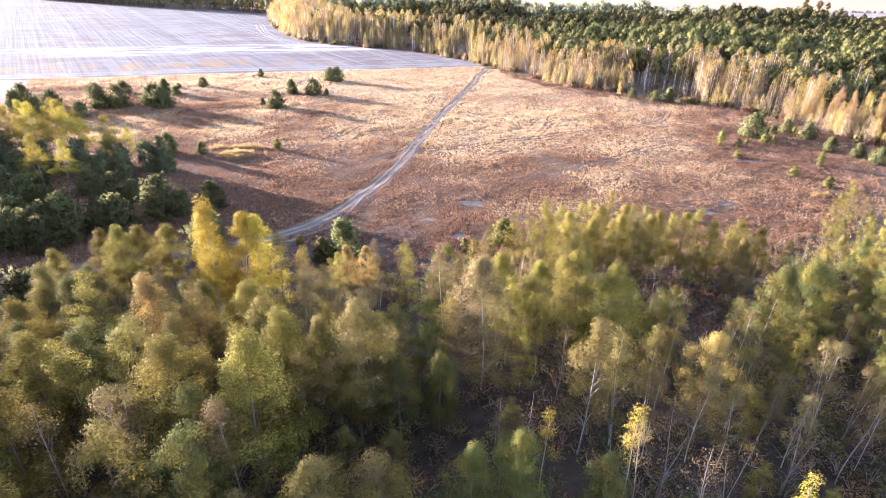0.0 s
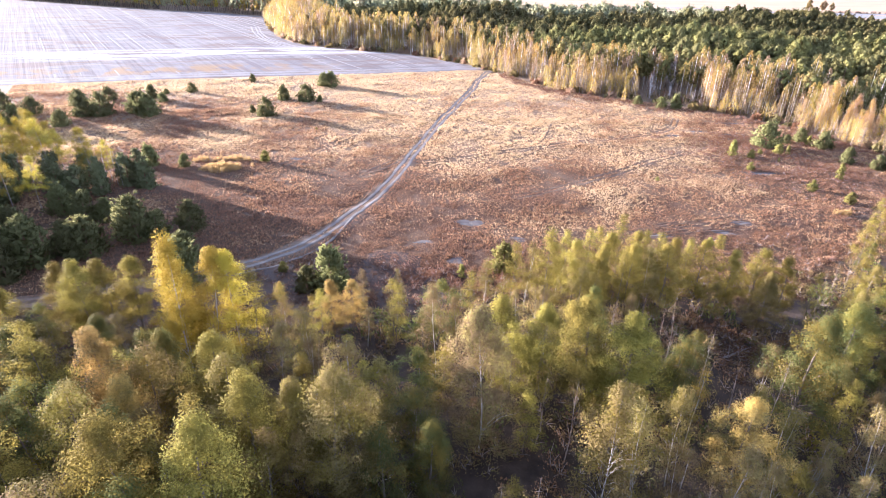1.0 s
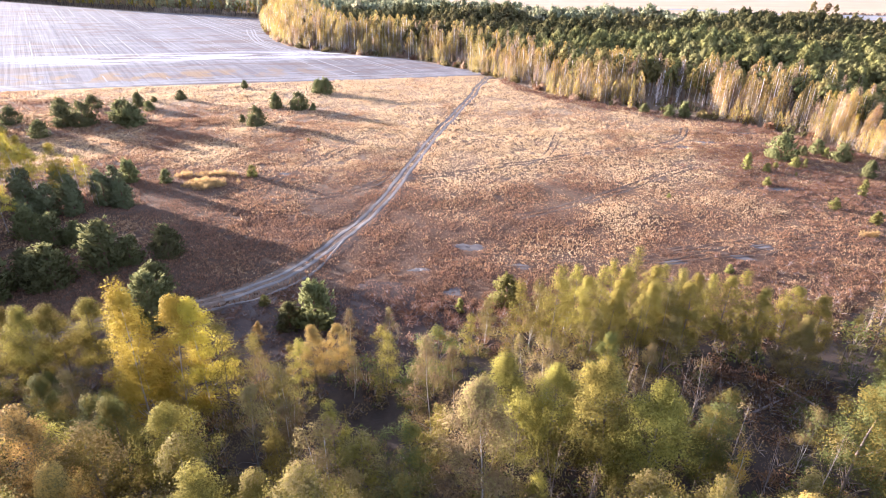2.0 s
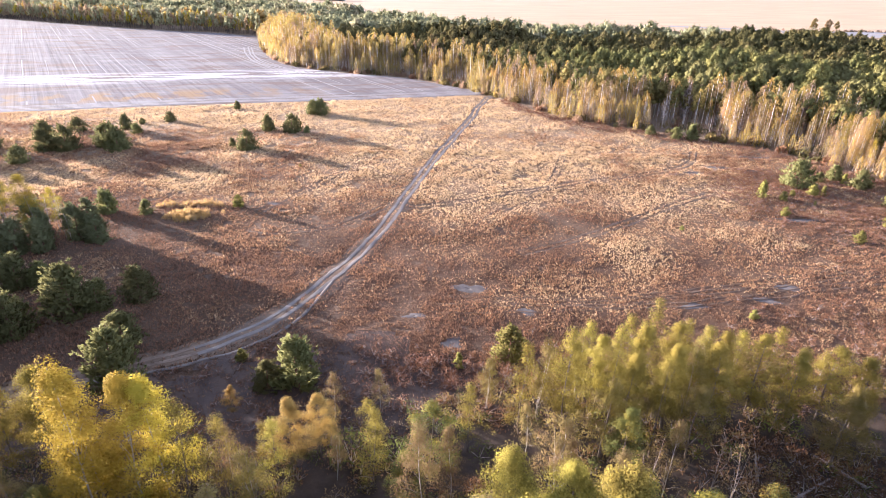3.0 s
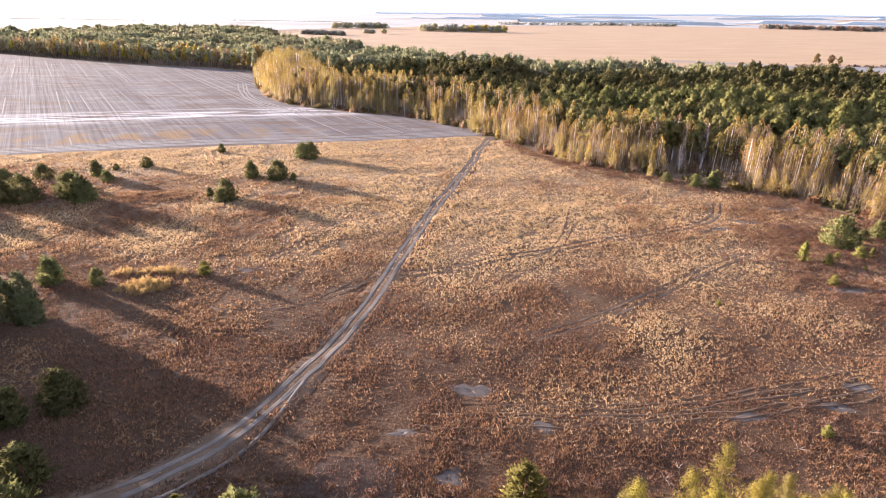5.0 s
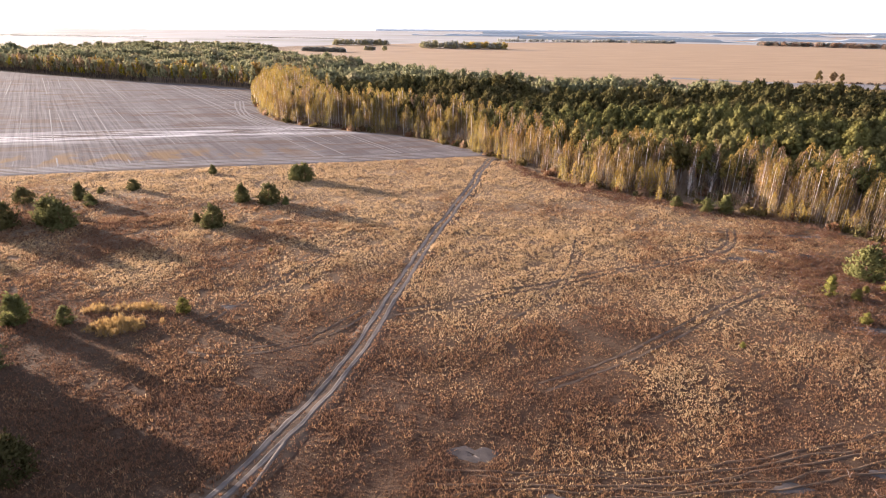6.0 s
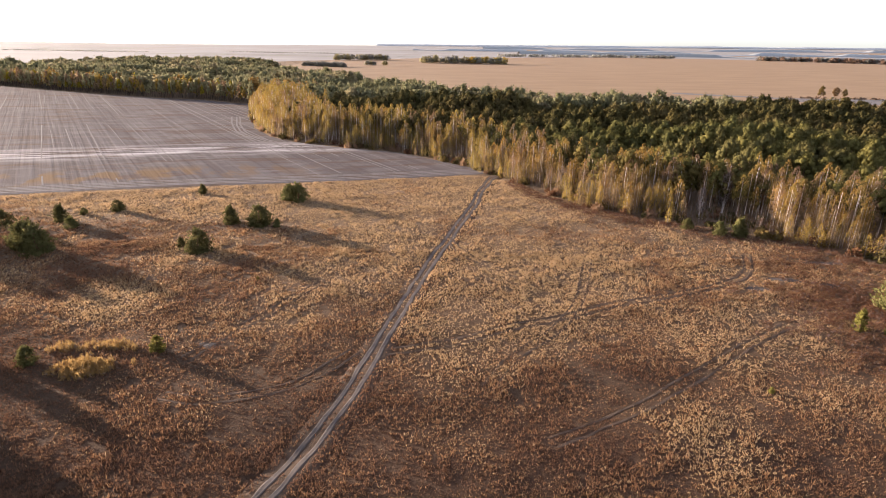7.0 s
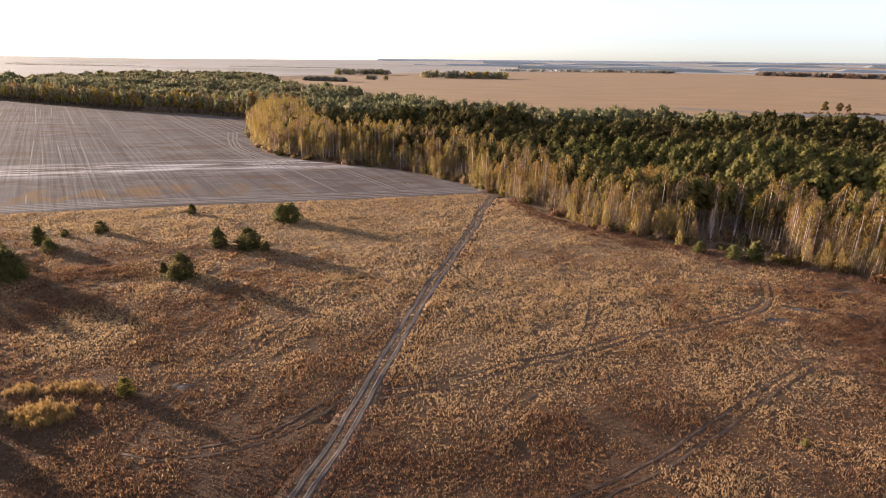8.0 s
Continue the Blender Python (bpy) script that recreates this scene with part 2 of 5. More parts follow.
# ---- mesh building ----
def mesh_of(name, chunks, mats, smooth=False, soft=None):
    """One mesh out of chunks (verts n x 3, faces m x k, material index or array); mixed faces are cut into triangles."""
    vs, fs, ms, at = [], [], [], 0
    for v, f, i in chunks:
        vs.append(v)
        fs.append(f + at)
        ms.append(np.full(len(f), i) if np.isscalar(i) else i)
        at += len(v)
    if len({f.shape[1] for f in fs}) > 1:
        ms = [np.repeat(m, f.shape[1] - 2) for m, f in zip(ms, fs)]
        fs = [f if f.shape[1] == 3 else f[:, [0, 1, 2, 0, 2, 3]].reshape(-1, 3) for f in fs]
    v, f, i = np.concatenate(vs), np.concatenate(fs).astype(np.int32), np.concatenate(ms).astype(np.int32)
    me = bpy.data.meshes.new(name)
    me.vertices.add(len(v))
    me.vertices.foreach_set("co", v.astype(np.float32).ravel())
    me.loops.add(f.size)
    me.loops.foreach_set("vertex_index", f.ravel())
    me.polygons.add(len(f))
    me.polygons.foreach_set("loop_start", np.arange(len(f), dtype=np.int32) * f.shape[1])
    for m in mats:
        me.materials.append(m)
    me.polygons.foreach_set("material_index", i)
    if smooth:
        me.polygons.foreach_set("use_smooth", np.ones(len(f), bool))
    me.update(calc_edges=True)
    if soft is not None:
        me.polygons.foreach_set("use_smooth", np.ones(len(f), bool))
        me.normals_split_custom_set_from_vertices(soft)
    return me


def part(name, mesh, parent, label=""):
    ob = new(name, mesh)
    ob.parent = parent
    return tagged(ob, label)


def sheet(nx, ny):
    """Faces of an nx by ny grid of vertices, row by row."""
    i = np.arange(nx * ny).reshape(ny, nx)
    return np.stack([i[:-1, :-1], i[:-1, 1:], i[1:, 1:], i[1:, :-1]], -1).reshape(-1, 4)


def tube(points, radii, sides=6):
    """A tapered tube along points."""
    p = np.asarray(points, float)
    d = np.gradient(p, axis=0)
    d /= np.linalg.norm(d, axis=1)[:, None] + 1e-9
    ref = np.where(np.abs(d[:, 2:3]) > 0.9, [[1.0, 0, 0]], [[0, 0, 1.0]])
    a = np.cross(d, ref)
    a /= np.linalg.norm(a, axis=1)[:, None]
    b = np.cross(d, a)
    w = np.linspace(0, 2 * np.pi, sides, endpoint=False)
    v = p[:, None] + np.asarray(radii)[:, None, None] * (np.cos(w)[None, :, None] * a[:, None] + np.sin(w)[None, :, None] * b[:, None])
    k = np.arange(len(p) - 1)[:, None] * sides
    j = np.arange(sides)[None]
    n = (j + 1) % sides
    f = np.stack([k + j, k + n, k + sides + n, k + sides + j], -1).reshape(-1, 4)
    return v.reshape(-1, 3), f


def unit(v):
    return v / (np.linalg.norm(v, axis=-1, keepdims=True) + 1e-9)


def leaves(r, centres, spread, size, upright=0.0, long=1.0, heart=None, facing=0.6, puff=0.8):
    """Small pointed leaves, one near each of the centres; with a heart point they lie like the skin of the clump and crown."""
    n = len(centres)
    off = unit(r.normal(0, 1, (n, 3))) * (r.uniform(0, 1, n) ** 0.42)[:, None] * 1.65 * spread
    c = centres + off
    a = r.normal(0, 1, (n, 3))
    a[:, 2] += upright
    if heart is not None:
        skin = unit(unit(centres - heart) * 0.9 + unit(off) * 0.7 + r.normal(0, facing, (n, 3)))
        a = a - skin * (a * skin).sum(-1, keepdims=True)
        b = np.cross(skin, unit(a))
        soft = unit(unit(centres - heart) * 0.6 + unit(off) * puff + 0.2 * puff * skin + np.array([0, 0, 0.1]))
    else:
        b = np.cross(a, r.normal(0, 1, (n, 3)))
    a, b = unit(a), unit(b)
    s = (size * r.uniform(0.6, 1.4, n))[:, None]
    v = np.stack([c + a * s * long * 0.6, c - a * s * long * 0.4 + b * s * 0.5, c - a * s * long * 0.4 - b * s * 0.5], 1)
    f = np.arange(3 * n).reshape(n, 3)
    return (v.reshape(-1, 3), f) if heart is None else (v.reshape(-1, 3), f, np.repeat(soft, 3, 0))


def crown_points(r, n, z0, z1, radius, shape):
    """Branch ends inside a crown, gathered on boughs of uneven reach; shape gives the relative radius at height 0..1."""
    boughs = max(8, min(34, n // 5))
    sb = (np.arange(boughs) + r.uniform(0, 1, boughs)) / boughs
    wb = np.arange(boughs) * 2.4 + r.uniform(-0.7, 0.7, boughs)
    reach = r.uniform(0.62, 1.22, boughs) * (1.05 - 0.3 * sb)
    k = r.integers(0, boughs, n)
    s = np.clip(sb[k] + r.normal(0, 0.03, n), 0, 1)
    w = wb[k] + r.normal(0, 0.42, n)
    lobes = 1 + 0.2 * np.sin(2 * w + r.uniform(0, 6)) + 0.1 * np.sin(5 * w + 9 * s + r.uniform(0, 6))
    q = 1.14 * radius * shape(s) * lobes * reach[k] * np.sqrt(r.uniform(0.12, 1, n)) * np.where(s > 0.88, 0.55, 1.0)
    return np.stack([q * np.cos(w), q * np.sin(w), z0 + s * (z1 - z0)], -1)


def bent(r, h, lean, n=7):
    """A slightly crooked trunk line of height h."""
    z = np.linspace(0, 1, n)
    w = r.uniform(0, 2 * np.pi)
    off = lean * h * (z ** 1.5) + 0.015 * h * np.sin(5 * z + r.uniform(0, 6))
    return np.stack([off * np.cos(w), off * np.sin(w), z * h - 0.15], -1)


def round_top(s):
    return np.sin(np.pi * np.clip(0.12 + 0.86 * s, 0, 1)) ** 0.65


def cone_top(s):
    return (1 - s) ** 0.75 * np.minimum(1, 0.45 + 2.5 * s) + 0.06


def egg_top(s):
    return np.sin(np.pi * np.clip(0.2 + 0.78 * s, 0, 1)) ** 0.8 * (1.05 - 0.45 * s)


def lump(r, nz=5, nw=7):
    """A lumpy closed body of height and width 1 for the dense heart of a far crown."""
    z = np.linspace(0, 1, nz)[:, None]
    w = np.linspace(0, 2 * np.pi, nw, endpoint=False)[None]
    q = 0.36 * np.sqrt(np.clip(1 - (1.9 * z - 0.95) ** 2, 0, 1)) * (1 + r.normal(0, 0.18, (nz, nw)))
    v = np.stack([q * np.cos(w), q * np.sin(w), z + 0 * w + r.normal(0, 0.03, (nz, nw))], -1).reshape(-1, 3)
    i = np.arange(nz * nw).reshape(nz, nw)
    n = np.roll(i, -1, 1)
    return v, np.stack([i[:-1], n[:-1], n[1:], i[1:]], -1).reshape(-1, 4)


def tree(name, seed, h, radius, base, shape, bark, foliage, clusters, per, leaf, spread, limbs, trunk_r, lean=0.02, stems=1, upright=0.0, long=1.0, leaf_label="", second=None, heart=0.0, twigs=0):
    """A tree as an Empty with trunk, limbs and crown: limbs run from the trunk to branch ends that carry the leaves."""
    r = np.random.default_rng(seed)
    root = new(name)
    trunk, wood, leaf_c = [], [], []
    for k in range(stems):
        hk = h * (1 if k == 0 else r.uniform(0.75, 0.95))
        line = bent(r, hk, lean if k == 0 else lean + 0.08)
        trunk.append((*tube(line, trunk_r * (1 - 0.88 * np.linspace(0, 1, 7)), 7), 0))
        ends = crown_points(r, clusters // stems, base * hk, hk, radius * (1 if stems == 1 else 0.75), shape)
        zz = np.clip(ends[:, 2] / hk, 0, 1)
        axis = np.stack([np.interp(zz, np.linspace(0, 1, 7), line[:, i]) for i in (0, 1)], -1)
        ends[:, :2] += axis
        leaf_c.append(ends)
        for e in ends[:: max(1, len(ends) // max(1, limbs // stems))]:
            z = max(0.12 * hk, e[2] - r.uniform(0.5, 1.1) * (0.12 * hk + 0.5 * np.hypot(e[0], e[1])))
            s = np.array([np.interp(z / hk, np.linspace(0, 1, 7), line[:, i]) for i in (0, 1)] + [z])
            mid = (s + e) / 2 + np.array([0, 0, 0.12 * np.linalg.norm(e - s)])
            w = trunk_r * 0.32 * (1.1 - z / hk)
            wood.append((*tube([s, mid, e], [w, w * 0.6, w * 0.15], 3), 0))
    part("trunk", mesh_of("trunk", trunk, [bark], True), root)
    tagged(part("branchwork", mesh_of("branchwork", wood, [bark], True), root), kind="stuff")
    cs = np.repeat(np.concatenate(leaf_c), per, 0)
    mid = np.stack([np.interp(0.5, np.linspace(0, 1, 7), line[:, i]) for i in (0, 1)] + [(base + 0.35 * (1 - base)) * h], -1) if stems == 1 else np.array([0, 0, 0.5 * h])
    v, f, soft = leaves(r, cs, spread, leaf, upright, long, mid * [1, 1, 0] + np.stack([0 * cs[:, 0], 0 * cs[:, 0], 0.45 * cs[:, 2] + 0.5 * mid[2]], -1))
    mats = [foliage] + ([second] if second else [])
    mi = np.zeros(len(f), int)
    if second:
        mi = np.repeat((r.uniform(0, 1, len(cs) // per) < 0.4).astype(int), per)
    chunks = [(v, f, mi)]
    if twigs:
        tc = crown_points(r, twigs, 0.14 * h, 0.85 * h, radius * 0.8, round_top)
        chunks.append((*leaves(r, tc, 0.1, 0.055, 3.5, 22.0), len(mats)))
        soft = np.vstack([soft, np.repeat(unit(tc * [1, 1, 0] + [0, 0, 0.01]), 3, 0)])
        mats = mats + [TWIG]
    if heart:
        hv, hf = lump(r, 7, 9)
        hv = hv * [heart * radius / 0.36, heart * radius / 0.36, (0.9 - base) * h] + [0, 0, (base + 0.04) * h]
        hv[:, :2] += np.stack([np.interp(hv[:, 2] / h, np.linspace(0, 1, 7), line[:, i]) for i in (0, 1)], -1)
        chunks.append((hv, hf, 0))
        soft = np.vstack([soft, unit(hv - [0, 0, 0.5 * h])])
    part("crown", mesh_of("crown", chunks, mats, soft=soft), root, leaf_label)
    return root


def young_pine(name, seed, h, radius, foliage, n=820, tuft=0.33):
    """A bushy young pine: whorls of upswept tufted branches down to the ground."""
    r = np.random.default_rng(seed)
    root = new(name)
    line = bent(r, h * 0.95, 0.02)
    part("trunk", mesh_of("trunk", [(*tube(line, 0.035 * h * (1 - 0.9 * np.linspace(0, 1, 7)), 6), 0)], [PINE_BARK], True), root)
    m = 80
    s = r.uniform(0, 1, m) ** 1.1
    s[0] = 1.0
    w = r.uniform(0, 2 * np.pi, m)
    prof = np.clip(1 - s ** 1.9, 0, 1) ** 0.62 * np.minimum(1, 0.78 + 0.9 * s) + 0.05
    q = radius * prof * r.uniform(0.6, 1.08, m)
    shoots = np.stack([q * np.cos(w), q * np.sin(w), 0.04 * h + s * h * r.uniform(0.8, 1.0, m)], -1)
    own = r.integers(0, m, n)
    tip = shoots[own]
    root_of = tip * [0.15, 0.15, 1.0] - np.stack([0 * q, 0 * q, 0.45 * q], -1)[own]
    c = root_of + (tip - root_of) * (r.uniform(0.25, 1.03, n) ** 0.8)[:, None] + r.normal(0, 1, (n, 3)) * 0.13 * radius * np.array([1, 1, 0.8])
    c[:, 2] = np.maximum(c[:, 2], 0.12)
    s, w = np.clip(c[:, 2] / h, 0, 1), np.arctan2(c[:, 1], c[:, 0])
    wood = []
    for e in c[:: max(1, n // 14)]:
        st = np.array([0, 0, max(0.1, e[2] - 0.35 * np.hypot(e[0], e[1]))])
        wood.append((*tube([st, (st + e) / 2 + [0, 0, -0.05], e], [0.05, 0.035, 0.012], 3), 0))
    tagged(part("branchwork", mesh_of("branchwork", wood, [PINE_BARK], True), root), kind="stuff")
    k = 7
    cc = np.repeat(c, k, 0)
    out = np.repeat(np.stack([np.cos(w), np.sin(w), np.full(n, 1.1)], -1), k, 0) + r.normal(0, 0.45, (n * k, 3))
    out /= np.linalg.norm(out, axis=1)[:, None]
    skin = np.repeat(np.stack([np.cos(w), np.sin(w), 0.6 * s], -1), k, 0) + r.normal(0, 0.6, (n * k, 3))
    side = np.cross(out, skin)
    side /= np.linalg.norm(side, axis=1)[:, None]
    sz = (tuft * r.uniform(0.7, 1.3, n * k))[:, None]
    cc = cc + r.normal(0, 0.10, cc.shape)
    v = np.stack([cc + out * sz * 0.75, cc - out * sz * 0.3 + side * sz * 0.3, cc - out * sz * 0.3 - side * sz * 0.3], 1).reshape(-1, 3)
    puff = unit(np.repeat(c - (root_of * 0.4 + tip * 0.6), k, 0) + r.normal(0, 0.2, (n * k, 3)))
    soft = unit(np.repeat(np.stack([np.cos(w), np.sin(w), 0.9 * s], -1), k, 0) * 0.8 + puff * 0.7)
    flip = (np.cross(v.reshape(-1, 3, 3)[:, 1] - v.reshape(-1, 3, 3)[:, 0], v.reshape(-1, 3, 3)[:, 2] - v.reshape(-1, 3, 3)[:, 0]) * soft).sum(-1) < 0
    f = np.arange(3 * n * k).reshape(-1, 3)
    f[flip] = f[flip][:, ::-1]
    part("crown", mesh_of("crown", [(v, f, 0)], [foliage], soft=np.repeat(soft, 3, 0)), root)
    return root


def set_out(maker_list, places, label, category, group):
    """Copies of model trees at (x, y, height, spin) places; the models themselves take the first places."""
    used = set()
    for i, (x, y, h, k) in enumerate(places):
        model, h0 = maker_list[k % len(maker_list)]
        m = pose(x, y, ground_z(x, y), 0, 0, (i * 137.5) % 360)
        ob = model
        if id(model) in used:
            ob = copy_thing(model, m)
        used.add(id(model))
        ob.matrix_basis = m
        s = h / h0
        ob.scale = (s * (0.92 + 0.16 * ((i * 0.618) % 1)), s * (0.92 + 0.16 * ((i * 0.382) % 1)), s)
        tagged(ob, label, category, group)


# ---- the lie of the land ----
TRACK = [(-60, 66), (-47, 71.5), (-37, 76), (-29.1, 80.6), (-25.8, 83.8), (-22.3, 87.8), (-19.2, 94), (-16.4, 102), (-13.9, 110.6), (-12.2, 117.5), (-10.6, 127.5),
         (-8.8, 140), (-6.4, 154), (-4.1, 167), (-2.2, 175.4), (-0.6, 184.6), (2.0, 196.5), (4.4, 208), (6.1, 221.8), (8.3, 231), (10.4, 240.5), (16, 252)]


def smooth_line(points, step):
    """A smooth line through control points, sampled about every step metres."""
    p = np.array(points, float)
    p = np.vstack([2 * p[0] - p[1], p, 2 * p[-1] - p[-2]])
    out = []
    for a, b, c, d in zip(p, p[1:], p[2:], p[3:]):
        n = max(2, int(np.hypot(*(c - b)) / step))
        t = np.linspace(0, 1, n, endpoint=False)[:, None]
        out.append(0.5 * (2 * b + (c - a) * t + (2 * a - 5 * b + 4 * c - d) * t ** 2 + (3 * b - a - 3 * c + d) * t ** 3))
    return np.vstack(out + [p[-2][None]])


track_line = smooth_line(TRACK, 1.0)


def line_gap(line, x, y):
    """Distance of points from a line."""
    p = np.stack([x, y], -1)
    return np.concatenate([np.sqrt(((q[:, None] - line[None]) ** 2).sum(-1)).min(1) for q in np.array_split(p, max(1, len(p) // 3000))])


def track_gap(x, y):
    """Distance of points from the track's middle."""
    p = np.stack([np.atleast_1d(x), np.atleast_1d(y)], -1)
    best = np.full(len(p), 1e9)
    for q in np.array_split(track_line, 12):
        best = np.minimum(best, np.sqrt(((p[:, None] - q[None]) ** 2).sum(-1)).min(1))
    return best


def swell(x, y):
    """Gentle uneven meadow ground, flat outside of it."""
    x, y = np.asarray(x, float), np.asarray(y, float)
    m = np.clip((x + 125) / 15, 0, 1) * np.clip((120 - x) / 15, 0, 1) * np.clip((y + 5) / 15, 0, 1) * np.clip((206 + 0.32 * (x + 122) - y) / 12, 0, 1)
    return m * (0.10 * np.sin(0.21 * x + 0.13 * y) + 0.08 * np.sin(0.37 * y - 0.11 * x + 1) + 0.05 * np.sin(0.9 * x + 2) * np.sin(0.8 * y))


def ground_z(x, y):
    return float(swell(x, y))


def value_noise(x, y, cell, seed):
    g = np.random.default_rng(seed).uniform(0, 1, (256, 256))
    u, v = np.asarray(x) / cell + 50, np.asarray(y) / cell + 50
    i, j = np.floor(u).astype(int), np.floor(v).astype(int)
    a, b = u - i, v - j
    a, b = a * a * (3 - 2 * a), b * b * (3 - 2 * b)
    i, j = i % 255, j % 255
    return (g[i, j] * (1 - a) + g[i + 1, j] * a) * (1 - b) + (g[i, j + 1] * (1 - a) + g[i + 1, j + 1] * a) * b


def build_ground():
    xs = np.concatenate([[-5200, -3000, -1600, -800, -400, -220], np.arange(-140, 141, 2.0), [220, 400, 800, 1600, 3000, 5200]])
    ys = np.concatenate([[-3000, -1200, -400, -120, -40], np.arange(-10, 261, 2.0), [330, 480, 800, 1500, 2600, 5200]])
    x, y = [a.ravel() for a in np.meshgrid(xs, ys)]
    z = swell(x, y)
    near = (np.abs(x) < 130) & (y > 40) & (y < 262)
    gap = np.full(len(x), 99.0)
    gap[near] = track_gap(x[near], y[near])
    z -= 0.42 * np.clip((3.6 - gap) / 1.6, 0, 1)
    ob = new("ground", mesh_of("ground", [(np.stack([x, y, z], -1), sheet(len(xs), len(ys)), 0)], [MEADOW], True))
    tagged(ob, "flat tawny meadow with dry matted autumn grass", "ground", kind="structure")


build_ground()


def ribbon(line, profile, lift=0.0, wander=0.0, seed=0):
    """A strip along a line with a cross-section of (offset, height) pairs."""
    r = np.random.default_rng(seed)
    d = np.gradient(line, axis=0)
    d /= np.linalg.norm(d, axis=1)[:, None]
    side = np.stack([d[:, 1], -d[:, 0]], -1)
    off, hgt = np.array(profile).T
    n = len(line)
    wob = wander * (value_noise(np.arange(n), np.zeros(n), 5, seed + 3) - 0.5)
    spread = off[None] * (1 + 0.25 * (value_noise(np.arange(n)[:, None] + 0 * off[None], off[None] * 9 + np.zeros((n, 1)), 3, seed + 5) - 0.5)) + wob[:, None]
    xy = line[:, None] + side[:, None] * spread[..., None]
    z = swell(xy[..., 0], xy[..., 1]) + hgt[None] + lift + r.normal(0, 0.012, (n, len(off)))
    v = np.concatenate([xy, z[..., None]], -1).reshape(-1, 3)
    return v, sheet(len(off), n), 0


def build_track():
    root = new("dirt_track")
    tagged(root, "sandy two-rut farm track curving across the meadow", "track", kind="structure")
    whole = smooth_line(TRACK, 0.6)
    bed = [(-2.9, -0.36), (-2.0, -0.02), (-1.35, 0.02), (-0.55, -0.02), (0, 0.05), (0.55, -0.02), (1.35, 0.02), (2.0, -0.02), (2.9, -0.36)]
    part("verge", mesh_of("verge", [ribbon(whole, bed, -0.04)], [VERGE], True), root, "trodden dry grass verge and middle strip")
    for k, s in enumerate((-0.74, 0.74)):
        rut = [(s - 0.38, -0.10), (s - 0.3, 0.02), (s - 0.16, 0.012), (s, 0.0), (s + 0.16, 0.012), (s + 0.3, 0.02), (s + 0.38, -0.10)]
        bend = int(np.argmin(np.abs(whole[:, 0] + 29)))
        part("rut", mesh_of("rut", [ribbon(whole[bend:], rut, 0.0, wander=0.25, seed=k + 1)], [SAND], True), root, "pale sandy wheel rut")
        part("rut", mesh_of("rut", [ribbon(whole[: bend + 1], rut, -0.01, wander=0.5, seed=k + 3)], [RUT_SOIL], True), root, "dark brown wheel rut")


def build_braid():
    """Where the track bends, wheels have cut the corner and spread the sand."""
    root = new("sandy_bypass_ruts")
    tagged(root, "spread sandy wheel ruts cutting the bend of a track", "track", kind="structure")
    for k, (a, w) in enumerate(((1.7, 0.24),)):
        line = smooth_line([(-40 + a, 74.2 - 0.4 * a), (-33 + a, 76.6), (-26.4 + a, 81.4 - 0.3 * a), (-21.4 + a * 0.8, 87.2 - 0.5 * a), (-18.2 + a * 0.4, 93), (-16.6, 98)], 0.6)
        part("rut", mesh_of("rut", [ribbon(line, [(-w, -0.08), (-w * 0.7, 0.05), (0, 0.02), (w * 0.7, 0.05), (w, -0.08)], 0.03, wander=0.9, seed=120 + k)], [SAND], True), root)


build_track()
build_braid()

FAINT = [
    [(-9, 128), (1, 132), (8, 136), (17, 140), (27, 146), (35, 149), (52, 158), (58, 164), (62, 173)],
    [(12, 110), (22, 116), (31, 123), (41, 131), (54, 141)],
    [(5, 120), (10, 129), (16, 136), (22, 148), (28, 170)],
    [(-36, 124), (-33.1, 132.5), (-29.6, 138.9), (-26.7, 145.5), (-24, 151)],
    [(-2, 179), (1, 171), (5, 165), (10, 162)],
    [(-35, 115.5), (-29.6, 114.8), (-23.8, 116.9), (-18.8, 120.3), (-13.3, 127.8)],
]


def build_faint_tracks():
    for i, points in enumerate(FAINT):
        root = new("faint_wheel_track")
        tagged(root, "faint pair of old wheel marks pressed into dry grass", "track", kind="structure")
        line = smooth_line(points, 0.7)
        for k, s in enumerate((-0.8, 0.8)):
            cut = [(s - 0.2, -0.05), (s - 0.13, 0.065), (s - 0.05, 0.03), (s + 0.05, 0.03), (s + 0.13, 0.065), (s + 0.2, -0.05)]
            part("rut", mesh_of("rut", [ribbon(line, cut, 0.0, wander=0.35, seed=10 + 2 * i + k)], [RUT_SOIL], True), root)
    root = new("fire_break_furrows")
    tagged(root, "band of old shallow plough furrows through dry grass", "furrows", kind="structure")
    for k in range(5):
        line = smooth_line([(-3 + 7 * ((k * 0.618) % 1), 91 + k * 1.05), (5, 91.4 + k * 1.0), (14, 92 + k * 0.95), (28, 93.5 + k), (39, 96 + k * 1.1), (57, 101 + k * 1.3), (75, 106 + 1.5 * k)], 0.8)
        cut = [(-0.2, -0.05), (-0.1, 0.06), (0.0, 0.09), (0.1, 0.05), (0.2, -0.05)]
        part("furrow", mesh_of("furrow", [ribbon(line, cut, 0.0, wander=0.9, seed=40 + k)], [VERGE], True), root)


build_faint_tracks()


